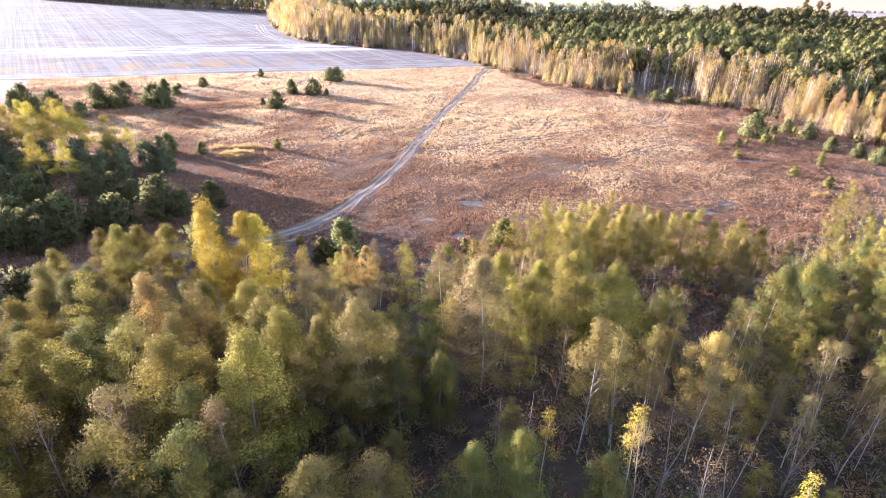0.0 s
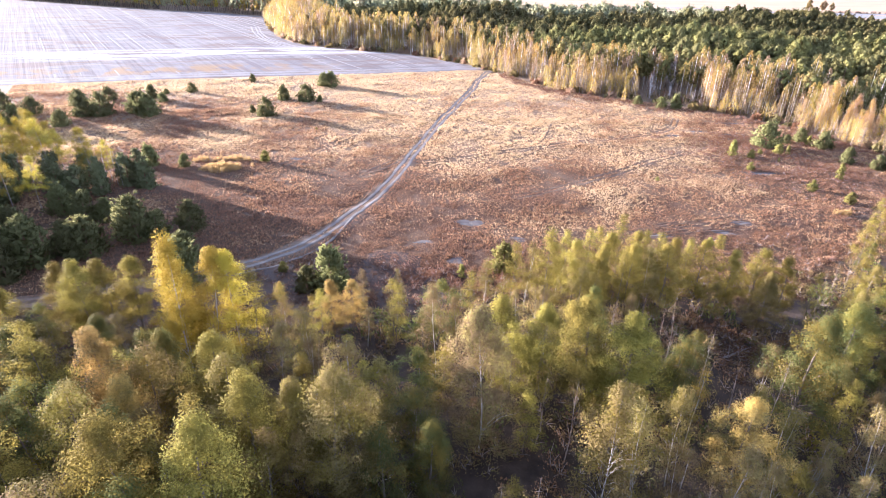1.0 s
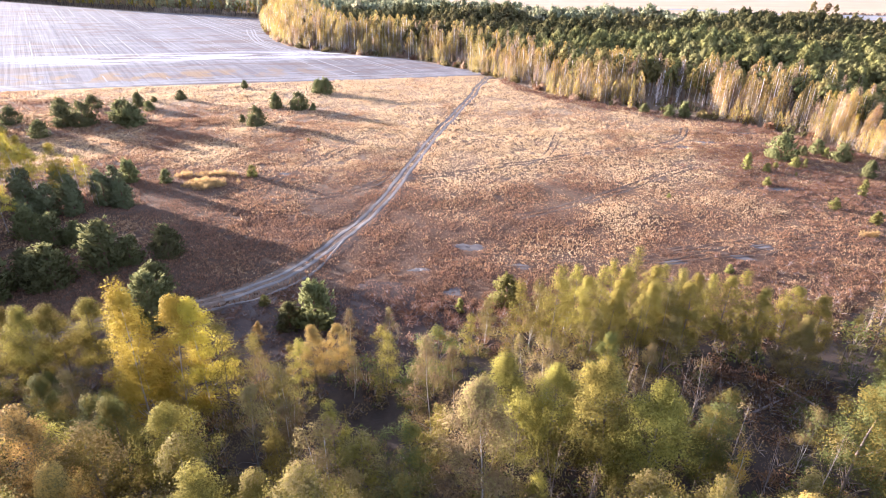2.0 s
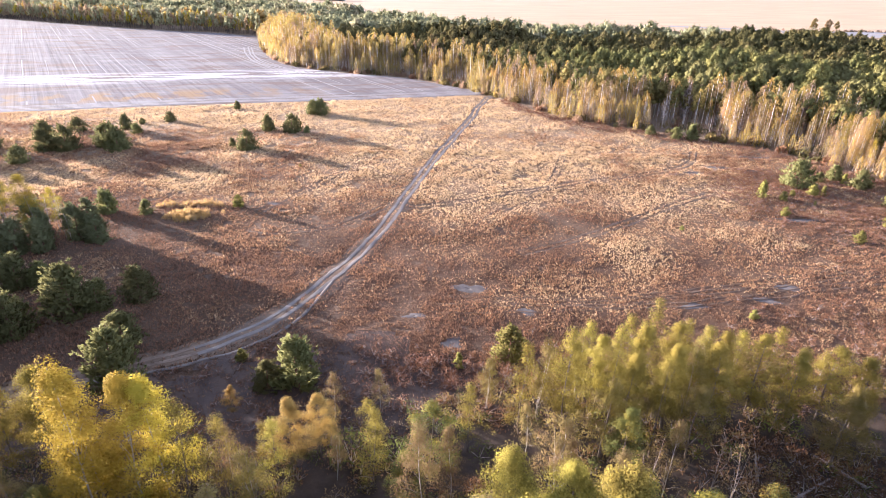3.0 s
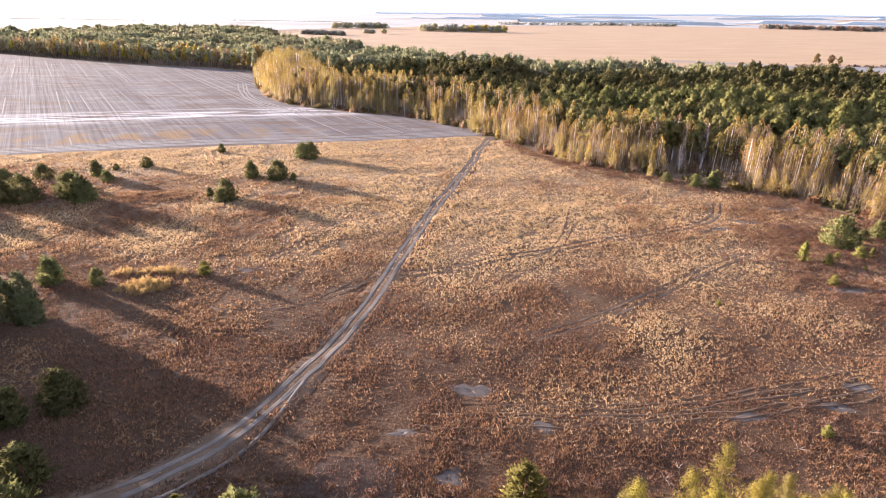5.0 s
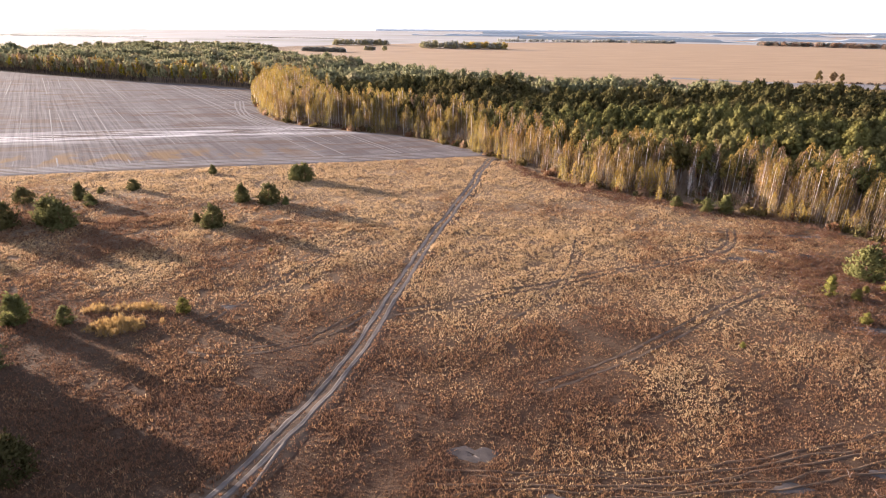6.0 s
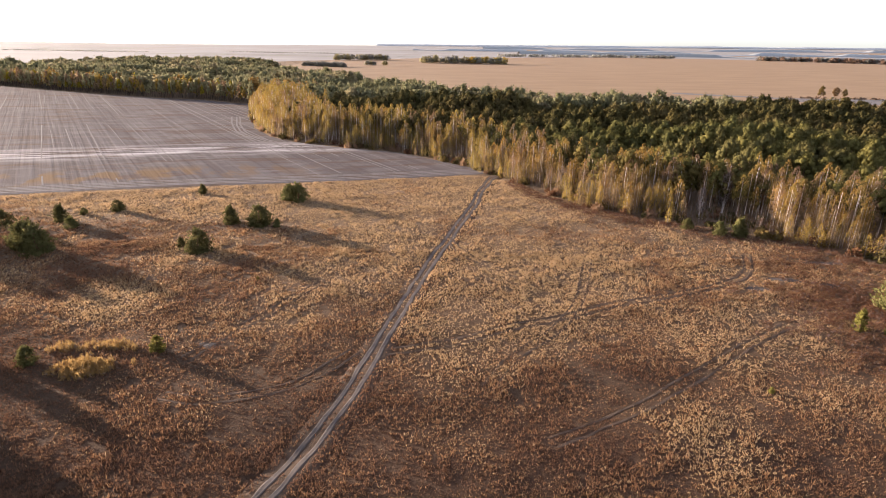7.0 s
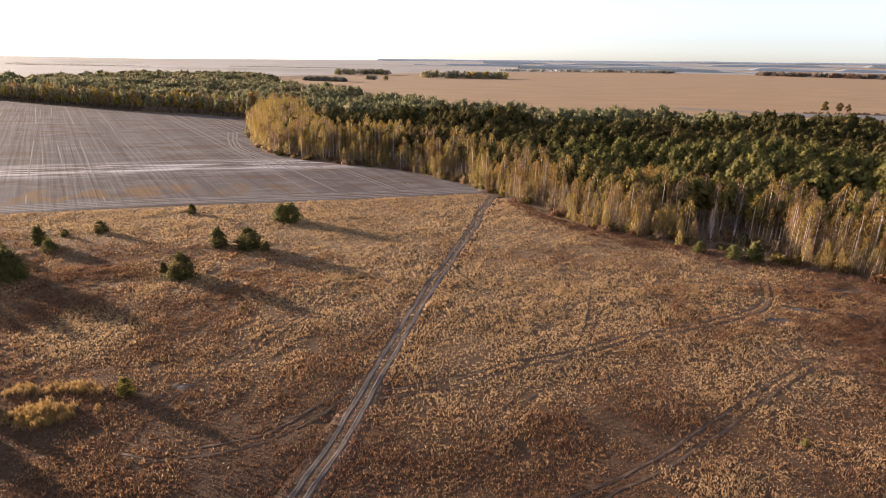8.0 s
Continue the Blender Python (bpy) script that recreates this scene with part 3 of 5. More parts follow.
def blob_sheet(x, y, rx, ry, seed, lift=0.03):
    """A low uneven patch with a ragged outline."""
    r = np.random.default_rng(seed)
    nw, nr = 22, 4
    w = np.linspace(0, 2 * np.pi, nw, endpoint=False)
    edge = 1 + 0.22 * np.sin(2 * w + r.uniform(0, 6)) + 0.18 * np.sin(3 * w + r.uniform(0, 6)) + 0.14 * np.sin(7 * w + r.uniform(0, 6)) + r.normal(0, 0.06, nw)
    vs = []
    for k in range(nr):
        q = (k + 0.15) / (nr - 0.85)
        px, py = x + rx * q * edge * np.cos(w), y + ry * q * edge * np.sin(w)
        vs.append(np.stack([px, py, swell(px, py) + (lift if k < nr - 1 else -0.05)], -1))
    i = np.arange(nr * nw).reshape(nr, nw)
    n = np.roll(i, -1, 1)
    f = np.stack([i[:-1], n[:-1], n[1:], i[1:]], -1).reshape(-1, 4)
    c = np.arange(nw // 2 - 1)
    cap = np.stack([0 * c, 2 * c + 1, 2 * c + 2, np.minimum(2 * c + 3, nw - 1)], -1)
    return np.vstack(vs), np.vstack([f, cap]), 0


BARE = [(3.3, 97.5, 2.6, 1.6), (50, 101, 2.0, 1.3), (45, 97, 2.4, 1.0), (11, 91.5, 1.5, 1.0), (-4, 90, 2.0, 0.7), (34, 94.5, 2.2, 0.9), (1, 84, 1.8, 1.3),
        (65, 128, 4, 1.4), (-34.5, 128, 1.6, 1.0), (56, 155, 3, 1.2), (63, 160, 4, 1.5), (76, 170, 5, 1.2), (71, 158, 3, 1.1)]
for i, (x, y, rx, ry) in enumerate(BARE):
    ob = new("bare_patch", mesh_of("bare_patch", [blob_sheet(x, y, rx, ry, 60 + i)], [BARE_SOIL], True))
    tagged(ob, "bare grey sandy patch in the dry grass", "bare patch", kind="structure")


# ---- fields ----
def field_near(x):
    return 205.5 + 0.3155 * (x + 122) + 1.0 * math.sin(0.05 * x)


EDGE = [(14, 246), (9, 252), (-6, 266), (-26, 283), (-50, 291), (-78, 306), (-97, 329), (-122, 383), (-143, 444), (-167, 460), (-198, 474),
        (-246, 486), (-323, 517), (-418, 560), (-620, 650), (-1100, 860)]
edge_line = smooth_line(EDGE, 4.0)


def in_poly(px, py, poly):
    inside = np.zeros(len(px), bool)
    for (x0, y0), (x1, y1) in zip(poly, np.roll(poly, -1, 0)):
        hit = (y0 > py) != (y1 > py)
        inside ^= hit & (px < (x1 - x0) * (py - y0) / (y1 - y0 + 1e-12) + x0)
    return inside


near_line = np.array([(x, field_near(x)) for x in np.linspace(-1000, 12, 254)])
field_poly = np.vstack([near_line, edge_line])


def build_fields():
    # rows between the near edge and the forest edge, matched by share of length
    def resample(line, n):
        s = np.r_[0, np.cumsum(np.hypot(*np.diff(line, axis=0).T))]
        return np.stack([np.interp(np.linspace(0, s[-1], n), s, line[:, i]) for i in (0, 1)], -1)

    a, b = resample(near_line[::-1], 220), resample(edge_line, 220)
    t = np.linspace(0, 1, 30)[None, :, None]
    xy = a[:, None] * (1 - t) + b[:, None] * t
    v = np.concatenate([xy, np.full((220, 30, 1), 0.07)], -1).reshape(-1, 3)
    ob = new("harvested_field", mesh_of("harvested_field", [(v, sheet(30, 220), 0)], [FIELD], True))
    tagged(ob, "pale harvested field with drill lines and sandy streaks", "field", kind="structure")
    # drill lines as low ridges
    r = np.random.default_rng(11)
    d = np.array([math.sin(radians(-36.5)), math.cos(radians(-36.5))])
    n = np.array([d[1], -d[0]])
    chunks = []
    for off in np.arange(-420, 330, 2.3):
        o = np.array([-60, 200]) + n * (off + r.uniform(-0.7, 0.7))
        s = np.arange(-300, 700, 7.0)
        p = o + d * s[:, None] + n * (0.5 * np.sin(s / 60 + off))[:, None]
        ok = in_poly(p[:, 0], p[:, 1], field_poly)
        ok &= (p[:, 1] - np.array([field_near(x) for x in p[:, 0]])) > 9
        ok &= value_noise(p[:, 0], p[:, 1], 60, 5) + r.uniform(-0.2, 0.2) > 0.38
        w, h = r.uniform(0.15, 0.45), r.uniform(0.02, 0.075)
        shade = int(r.integers(0, 3))
        for k in np.nonzero(ok[:-1] & ok[1:])[0]:
            q0, q1 = p[k], p[k + 1]
            vv = [[*(q + n * e), z] for q in (q0, q1) for e, z in ((-w, 0.05), (0, 0.07 + h), (w, 0.05))]
            chunks.append((np.array(vv), np.array([[0, 1, 4, 3], [1, 2, 5, 4]]), shade))
    ob = new("drill_ridges", mesh_of("drill_ridges", chunks, [PALE_SAND, FIELD, FIELD], False))
    tagged(ob, "pale parallel drill ridges across a harvested field", "drill lines", kind="stuff")
    # headland: wheel lines along the near edge and round the wood's corner
    for k, dist in enumerate((3.0, 5.0, 7.5, 9.5)):
        line = near_line[150:] + [0.3, dist]
        v, f, i = ribbon(line[::2], [(-0.45, 0.05), (-0.2, 0.075), (0.2, 0.075), (0.45, 0.05)], 0.03, wander=0.5, seed=90 + k)
        tagged(new("headland_wheel_mark", mesh_of("headland_wheel_mark", [(v, f, i)], [PALE_SAND], True)), "pale tractor wheel mark along a field edge", "wheel mark", kind="structure")
    for k, dist in enumerate((4.5, 6.8, 9.5)):
        e = smooth_line([(-55, 290 - dist), (-79, 304 - dist), (-99 - dist * 0.6, 326 - dist * 0.5), (-112 - dist * 0.9, 352), (-124 - dist, 383)], 3)
        v, f, i = ribbon(e, [(-0.45, 0.05), (-0.2, 0.08), (0.2, 0.08), (0.45, 0.05)], 0.03, wander=0.6, seed=95 + k)
        tagged(new("headland_wheel_mark", mesh_of("headland_wheel_mark", [(v, f, i)], [PALE_SAND], True)), "pale tractor wheel mark round the corner of a wood", "wheel mark", kind="structure")
    # tan field behind the wood
    xs, ys = np.linspace(-330, 1700, 30), np.linspace(0, 1, 16)
    x, s = np.meshgrid(xs, ys)
    y0 = np.interp(x, [-330, -100, 0, 250, 1700], [900, 600, 470, 470, 560])
    y1 = np.interp(x, [-330, -200, 220, 700, 1300, 1700], [1500, 1800, 2300, 2750, 2600, 2000])
    y = y0 + (y1 - y0) * s
    z = 0.10 + 0 * x
    ob = new("tan_field", mesh_of("tan_field", [(np.stack([x, y, z], -1).reshape(-1, 3), sheet(30, 16), 0)], [TAN_FIELD], True))
    tagged(ob, "wide tan stubble field behind the wood", "field", kind="structure")
    for pts, w, name, label in (([(205, 640), (250, 617), (300, 600), (420, 600)], 9, "sandy_lane", "pale sandy lane along a tan field"),
                                ([(290, 590), (340, 572), (420, 548), (560, 520)], 22, "pale_strip_field", "pale bare strip beside a tan field")):
        v, f, i = ribbon(smooth_line(pts, 12), [(-w, 0), (-w / 3, 0.05), (w / 3, 0.05), (w, 0)], 0.14, wander=w * 0.3, seed=7)
        tagged(new(name, mesh_of(name, [(v, f, i)], [PALE_SAND], True)), label, "field", kind="structure")
    # farmland further off
    x, y = np.meshgrid(np.linspace(-4800, 4800, 40), np.linspace(0, 1, 14))
    y0 = np.interp(x, [-4800, -1100, -640, -330, -200, 220, 700, 1300, 1700, 4800], [100, 900, 760, 1520, 1820, 2320, 2770, 2620, 2020, 1500])
    y = y0 + (4900 - y0) * y ** 2
    ob = new("distant_farmland", mesh_of("distant_farmland", [(np.stack([x, y, rise(x, y) + 0.2], -1).reshape(-1, 3), sheet(40, 14), 0)], [HAZED_LAND], True))
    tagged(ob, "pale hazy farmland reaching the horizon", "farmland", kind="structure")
    # single strips of that farmland
    r = np.random.default_rng(14)
    for k in range(26):
        yy = 1750 * (2.5 ** (k / 25.0)) + r.uniform(-40, 40)
        xx = r.uniform(-0.8, 0.0) * yy if k % 3 else r.uniform(0.05, 0.75) * (yy + 900)
        if xx > -330 and yy < 2900:
            yy += 1200
        half, deep = r.uniform(150, 420), r.uniform(25, 60) * yy / 2000
        px = np.linspace(xx - half, xx + half, 24)
        edge = yy + 0.12 * (px - xx) + 20 * np.sin(px / 170 + k)
        v = np.concatenate([np.stack([px, edge + e, rise(px, edge + e) + 0.6], -1) for e in (0, deep * 0.5, deep)])
        ob = new("distant_field", mesh_of("distant_field", [(v, sheet(24, 3), 0)], [(TAN_FIELD, HAZED_GREEN, HAZED_BROWN)[k % 3]], True))
        tagged(ob, ("tan stubble strip far off on the plain", "greyish green field strip paled by haze far off", "brown ploughed strip paled by haze far off")[k % 3], "field", kind="structure")


def rise(x, y):
    """The plain climbs gently towards the north-east horizon."""
    return np.interp(x, [-3000, 0, 3000], [0, 31, 60]) * np.clip((np.asarray(y) - 2700) / 1900, 0, 1) ** 1.2


build_fields()


# ---- near wood: alders, birches and brush ----
def alder_set(mat, seed, second=None, n=3, clusters=175, per=160, radius=3.1, leaf=0.088):
    return [(tree("alder_tree", seed + i, 12.0, radius * (0.9 + 0.12 * i), 0.22, (round_top, egg_top, round_top)[i % 3], BARK, mat, clusters, per, leaf, np.array((0.5, 0.5, 0.37)), 16, 0.15, stems=1 + (i == 2), second=second), 12.0) for i in range(n)]


def birch_set(mat, seed, second=None, n=2, clusters=130, per=145, radius=2.5, base=0.12, leaf=0.088, bark=BIRCH_DIM, name="birch_tree"):
    return [(tree(name, seed + i, 12.0, radius, base, cone_top if i % 2 == 0 else egg_top, bark, mat, clusters, per, leaf, np.array((0.46, 0.46, 0.3)), 14, 0.08, second=second), 12.0) for i in range(n)]


def airy_set(name, mat, bark, seed, n=2, clusters=90, per=90, radius=2.1, second=None, base=0.25):
    return [(tree(name, seed + i, 10.0, radius, base, egg_top, bark, mat, clusters, per, 0.08, 0.40, 34, 0.06, lean=0.04, stems=1 + i % 2, second=second), 10.0) for i in range(n)]


def floor_sheet(name, xs, ys, inside, label, mat, lift=0.06):
    """Leaf litter just above the ground where inside() holds."""
    x, y = np.meshgrid(xs, ys)
    z = swell(x, y) + lift
    f = sheet(len(xs), len(ys))
    keep = inside(x.ravel()[f].mean(1), y.ravel()[f].mean(1))
    ob = new(name, mesh_of(name, [(np.stack([x, y, z], -1).reshape(-1, 3), f[keep], 0)], [mat], True))
    tagged(ob, label, "forest floor", kind="structure")


# (x, y, height, model)
OLIVE_ALDERS = [(-38.5, 60.5, 11.0, 0), (-41.5, 61.5, 10.0, 1), (-36.6, 61.8, 10.6, 1), (-35, 64, 9.5, 2), (-44, 57, 9.5, 1), (-20.4, 36.3, 14.0, 0), (-13.8, 34.5, 15.2, 1), (-13.9, 42.4, 13.0, 2), (-33.5, 38.6, 12.0, 0),
                (-30, 31, 13.0, 1), (-40, 45, 11.0, 2), (-19, 48, 11.5, 0), (6.1, 55, 11.8, 1), (9.7, 54.6, 11.4, 0), (13.4, 52, 14.0, 2), (16.6, 50.5, 13.8, 1)]
TAN_ALDERS = [(-7.1, 40.8, 14.6, 0), (-10.5, 43, 11.5, 1), (-3.6, 28.3, 11.6, 2), (-7.8, 27.4, 11.3, 0), (36.5, 66.8, 9.0, 1), (-42, 52, 10.5, 1), (-5, 45, 9.5, 2)]
GREEN_ALDERS = [(-24, 50, 10.5, 0), (-32, 53, 9.5, 1), (-37, 36, 11.0, 2), (6.0, 31.9, 10.5, 0), (2.6, 30.8, 9.9, 1), (12.1, 31.1, 9.9, 2), (32.5, 51.3, 13.4, 1), (38.8, 55.9, 12.0, 0),
                (46, 50, 12.0, 2), (55, 54, 12.0, 1), (42, 45, 12.0, 0), (22, 53, 9.8, 2), (0, 42, 9.0, 0), (-16, 29, 12.5, 2), (50, 60, 11.0, 0), (60, 64, 11.0, 1)]
YELLOW_BIRCHES = [(-25.6, 56.4, 16.6, 0), (-23.0, 58.2, 14.0, 1), (-27.0, 58.8, 13.4, 1), (-21.5, 59.0, 13.6, 1)]
LIME_BIRCHES = [(22.5, 77.6, 10.8, 0), (15, 74.5, 9.6, 1), (25.5, 76.5, 9.0, 1), (30.5, 75.5, 8.8, 0), (-18.9, 57.8, 12.2, 0), (-16.5, 59.2, 10.0, 1), (-5.0, 62, 8.8, 0), (-12.8, 60.6, 8.6, 1), (-5.6, 63.4, 8.4, 1), (-14.2, 61.5, 7.4, 0), (12, 68.8, 12.6, 1), (8.0, 69.5, 10.6, 0), (17, 71, 11.4, 1), (26, 73, 10.6, 0), (19.2, 75.5, 9.8, 1),
                (34, 75, 9.6, 1), (3, 66.5, 8.2, 0), (20, 67, 10.8, 0), (57, 82, 10.0, 0), (62, 87, 9.0, 1), (66, 93, 8.0, 0), (50, 72, 8.6, 1), (56, 74, 9.5, 0), (44, 70, 7.5, 1)]
SLIM_YELLOW = [(8.5, 35.5, 9.2, 0), (14.6, 34.4, 10.8, 0), (22.4, 48.8, 9.6, 0), (24.8, 29.8, 9.8, 0)]
ORANGE_TREES = [(-26.2, 45, 13.5, 1), (-23.8, 43.2, 11.0, 1), (-12.6, 63.8, 7.6, 1), (-10.6, 65.6, 6.8, 0), (-20.8, 70.5, 3.6, 1), (40, 38, 9.5, 0), (23.7, 43.2, 11.0, 0)]
PINKISH_TREES = [(-0.6, 57.5, 11.4, 1), (-17.2, 61.4, 7.2, 1), (-10.2, 70.2, 5.6, 1), (-6, 72, 5.0, 0), (14.5, 59, 8.5, 1), (1.5, 61, 8.0, 0)]
AIRY_TREES = [(12.3, 39.7, 14.4, 0), (15.2, 41, 12.5, 1), (19.5, 45, 10.5, 0), (27, 44, 10.0, 1), (26.5, 47, 9.0, 0), (10.0, 71.5, 10, 1), (24, 71, 9.5, 0), (31.5, 77, 7.5, 0),
              (14.5, 75.2, 8.6, 1), (40, 76, 6.0, 0), (5, 72.6, 7.0, 1), (28.4, 78.6, 7.0, 0), (-13.5, 57.5, 9, 1)]
BARE_TREES = [(5.1, 36.1, 10.3, 0), (7.1, 36.6, 9.8, 1), (18.6, 30.4, 11.2, 0), (22, 33.1, 10.3, 1), (28.5, 36.6, 10.8, 1), (15.1, 33.5, 11.2, 0), (34, 38, 10.5, 0), (43, 74, 6.5, 1), (47, 73, 7.0, 0), (51, 77, 6.5, 1), (39, 78, 6.0, 0), (17.5, 60.5, 9, 1), (18, 35.5, 11, 1)]

set_out(alder_set(ALDER, 100, LIME), OLIVE_ALDERS, "broad olive-green alder with yellowing leaf tips", "tree", "alders of the near wood")
set_out(alder_set(OLIVE, 110, ALDER), TAN_ALDERS, "rounded alder with faded tan-olive leaves", "tree", "alders of the near wood")
set_out(alder_set(ALDER_GREEN, 120, ALDER), GREEN_ALDERS, "dense dull-green alder among autumn trees", "tree", "alders of the near wood")
set_out(birch_set(YELLOW, 130, None, clusters=130, radius=2.75, base=0.1), YELLOW_BIRCHES, "bright golden-yellow birch with pale trunk", "tree", "yellow birches")
set_out(birch_set(LIME, 140, ALDER, clusters=100, per=56, bark=BARK), LIME_BIRCHES, "slim yellow-green birch with airy crown", "tree", "yellow-green birches")
YELLOWING_ALDERS = [(16, 72.5, 9.4, 0), (20, 73.2, 10.0, 1), (24, 74.4, 9.6, 0), (28, 74, 9.4, 1), (31.5, 73.2, 9.6, 0), (35, 72.5, 9.0, 1), (38.5, 73, 9.0, 0), (41.5, 72, 8.4, 1), (22, 70.4, 10.2, 1), (12.5, 71, 9.6, 0), (26.5, 71, 9.8, 0), (18, 69.4, 9.8, 1)]
set_out(alder_set(LIME, 145, LIME, n=2, clusters=150, per=92, radius=2.9, leaf=0.112), YELLOWING_ALDERS, "dense yellow-olive alder at the meadow edge", "tree", "alders of the near wood")
set_out(birch_set(YELLOW, 190, ORANGE, n=1, clusters=44, per=46, radius=1.3, base=0.45), SLIM_YELLOW, "slim small yellow birch among taller trees", "tree", "yellow birches")
set_out(alder_set(ORANGE, 150, OLIVE, n=2, radius=3.2), ORANGE_TREES, "orange-gold leafed tree in the wood", "tree", "orange trees")
set_out(birch_set(PINKISH, 160, OLIVE, radius=3.2, clusters=140, per=62, base=0.1), PINKISH_TREES, "conical tree with faded pinkish-tan leaves", "tree", "faded trees")
set_out(birch_set(FADED, 165, OLIVE, n=1, radius=4.3, clusters=250, per=125, base=0.08), [(3.8, 48, 15.4, 0)], "tall conical tree with faded pinkish-tan leaves", "tree", "faded trees")
set_out(airy_set("birch_tree", OLIVE, BIRCH_DIM, 170, second=ALDER), AIRY_TREES, "thin pale-trunked birch with sparse tan leaves", "tree", "sparse birches")
set_out(airy_set("bare_tree", PINKISH, TWIG_DIM, 180, clusters=80, per=9, radius=2.2, base=0.2), BARE_TREES, "nearly bare grey tree with a few dry leaves", "tree", "bare trees")

NAMED = np.array([p[:2] for s in ([(3.8, 48)], YELLOWING_ALDERS, OLIVE_ALDERS, TAN_ALDERS, GREEN_ALDERS, YELLOW_BIRCHES, LIME_BIRCHES, SLIM_YELLOW, ORANGE_TREES, PINKISH_TREES, AIRY_TREES, BARE_TREES) for p in s])


def wood_depth(x):
    """How far the near wood reaches."""
    return np.interp(x, [-60, -48, -36, -20, -8, 4, 15, 30, 45, 60, 75], [40, 56, 64, 62, 68, 72, 77, 78, 78, 88, 100])


def heath_depth(x):
    """How far the dark brushy ground reaches out of the wood."""
    return np.maximum(wood_depth(x), np.interp(x, [-60, -46, -34, -24, -8, 4, 12], [60, 72, 76, 81, 81.5, 79, 74]))


floor_sheet("forest_floor", np.arange(-80, 92, 2.0), np.arange(-8, 100, 2.0), lambda x, y: (y < wood_depth(x) - 1 + 6 * (value_noise(x, y, 6, 41) - 0.5)) & (track_gap(x, y) > 3.2), "leaf litter under the near wood, blackened for tree shade", SHADED_LITTER)
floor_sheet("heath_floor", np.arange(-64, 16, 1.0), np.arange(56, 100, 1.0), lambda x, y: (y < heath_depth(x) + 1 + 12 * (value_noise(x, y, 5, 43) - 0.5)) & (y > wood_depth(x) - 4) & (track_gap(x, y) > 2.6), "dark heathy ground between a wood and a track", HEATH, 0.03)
GLADES = [(35, 64, 6), (30, 66.5, 4.5), (40, 67, 3.5), (4.5, 44.5, 4.2), (-24.5, 53.5, 3.0), (34, 65, 4.5), (28, 63, 4), (-3, 53.5, 3.5), (-6, 57, 3), (7, 63, 3.5), (-33, 70, 5), (-48, 60, 4), (1, 36, 3.5), (34, 60, 3.5), (40, 62, 3.5)]


def fill_wood():
    r = np.random.default_rng(21)
    spots = {0: [], 1: [], 2: [], 3: [], 4: []}
    taken = NAMED.copy()
    for y in np.arange(6, 100, 3.3):
        for x in np.arange(-62, 80, 3.3):
            px, py = x + r.uniform(-1.5, 1.5), y + r.uniform(-1.5, 1.5)
            if py > wood_depth(px) - 1.5 or abs(px) > 26 + 0.75 * py or (px < -46 and py > 44):
                continue
            if np.hypot(taken[:, 0] - px, taken[:, 1] - py).min() < 2.5 or any(math.hypot(px - a, py - b) < c for a, b, c in GLADES):
                continue
            taken = np.vstack([taken, [px, py]])
            back = np.clip((wood_depth(px) - py) / 14, 0.35, 1)
            h = r.uniform(6.5, 11.0) * (0.6 + 0.4 * back)
            h *= 0.62 if (-12 < px < 44 and py < 38) else 1.22 if px < -5 and py < 50 else 1.0
            u = r.uniform()
            k = (0 if u < 0.36 else 1 if u < 0.56 else 2 if u < 0.76 else 3 if u < 0.9 else 4) if px < 4 else (0 if u < 0.12 else 1 if u < 0.36 else 2 if u < 0.6 else 3 if u < 0.85 else 4)
            spots[k].append((px, py, h, int(r.integers(0, 6))))
    return spots


FILL = fill_wood()
set_out(alder_set(ALDER_GREEN, 200, ALDER, n=2, clusters=100, per=110, radius=3.6, leaf=0.112), FILL[0], "lower green alder between taller trees", "tree", "alders of the near wood")
set_out(alder_set(ALDER, 210, OLIVE, n=2, clusters=100, per=110, radius=3.6, leaf=0.112), FILL[1], "lower olive alder between taller trees", "tree", "alders of the near wood")
set_out(birch_set(LIME, 220, ALDER, n=2, clusters=90, per=100, radius=3.0, leaf=0.1, bark=BARK, name="young_birch"), FILL[2], "young yellow-green birch in the wood", "tree", "yellow-green birches")
set_out(airy_set("young_birch", OLIVE, BIRCH_DIM, 230, clusters=86, per=74, radius=2.4, second=PINKISH), FILL[3], "young thin birch with sparse faded leaves", "tree", "sparse birches")
set_out(airy_set("bare_tree", PINKISH, TWIG_DIM, 240, clusters=70, per=9), FILL[4], "young leafless tree with grey twigs", "tree", "bare trees")


def brush(name, places, mats, label, category, leaf=0.12, seed=0, upright=0.9, long=1.6):
    """Low dry brush, too many to count: stems fanning from each root with small leaves, in one mesh."""
    r = np.random.default_rng(seed)
    chunks = []
    for x, y, rad, h in places:
        n = int((40 + 34 * rad * rad) * min(1.0, 0.3 / leaf))
        w, q = r.uniform(0, 2 * np.pi, n), np.sqrt(r.uniform(0, 1, n))
        c = np.stack([x + rad * q * np.cos(w), y + rad * q * np.sin(w), swell(x, y) + h * (1 - 0.6 * q * q) * r.uniform(0.15, 1, n)], -1)
        v, f = leaves(r, c, 0.1, leaf * (0.8 + 0.3 * rad), upright, long)
        chunks.append((v, f, int(r.integers(0, len(mats)))))
        for e in c[:5]:
            s = np.array([x, y, swell(x, y) - 0.05])
            chunks.append((*tube([s, (s + e) / 2 + [0, 0, 0.1], e], [0.04, 0.03, 0.01], 3), len(mats)))
    ob = new(name, mesh_of(name, chunks, [*mats, TWIG]))
    tagged(ob, label, category, kind="stuff")


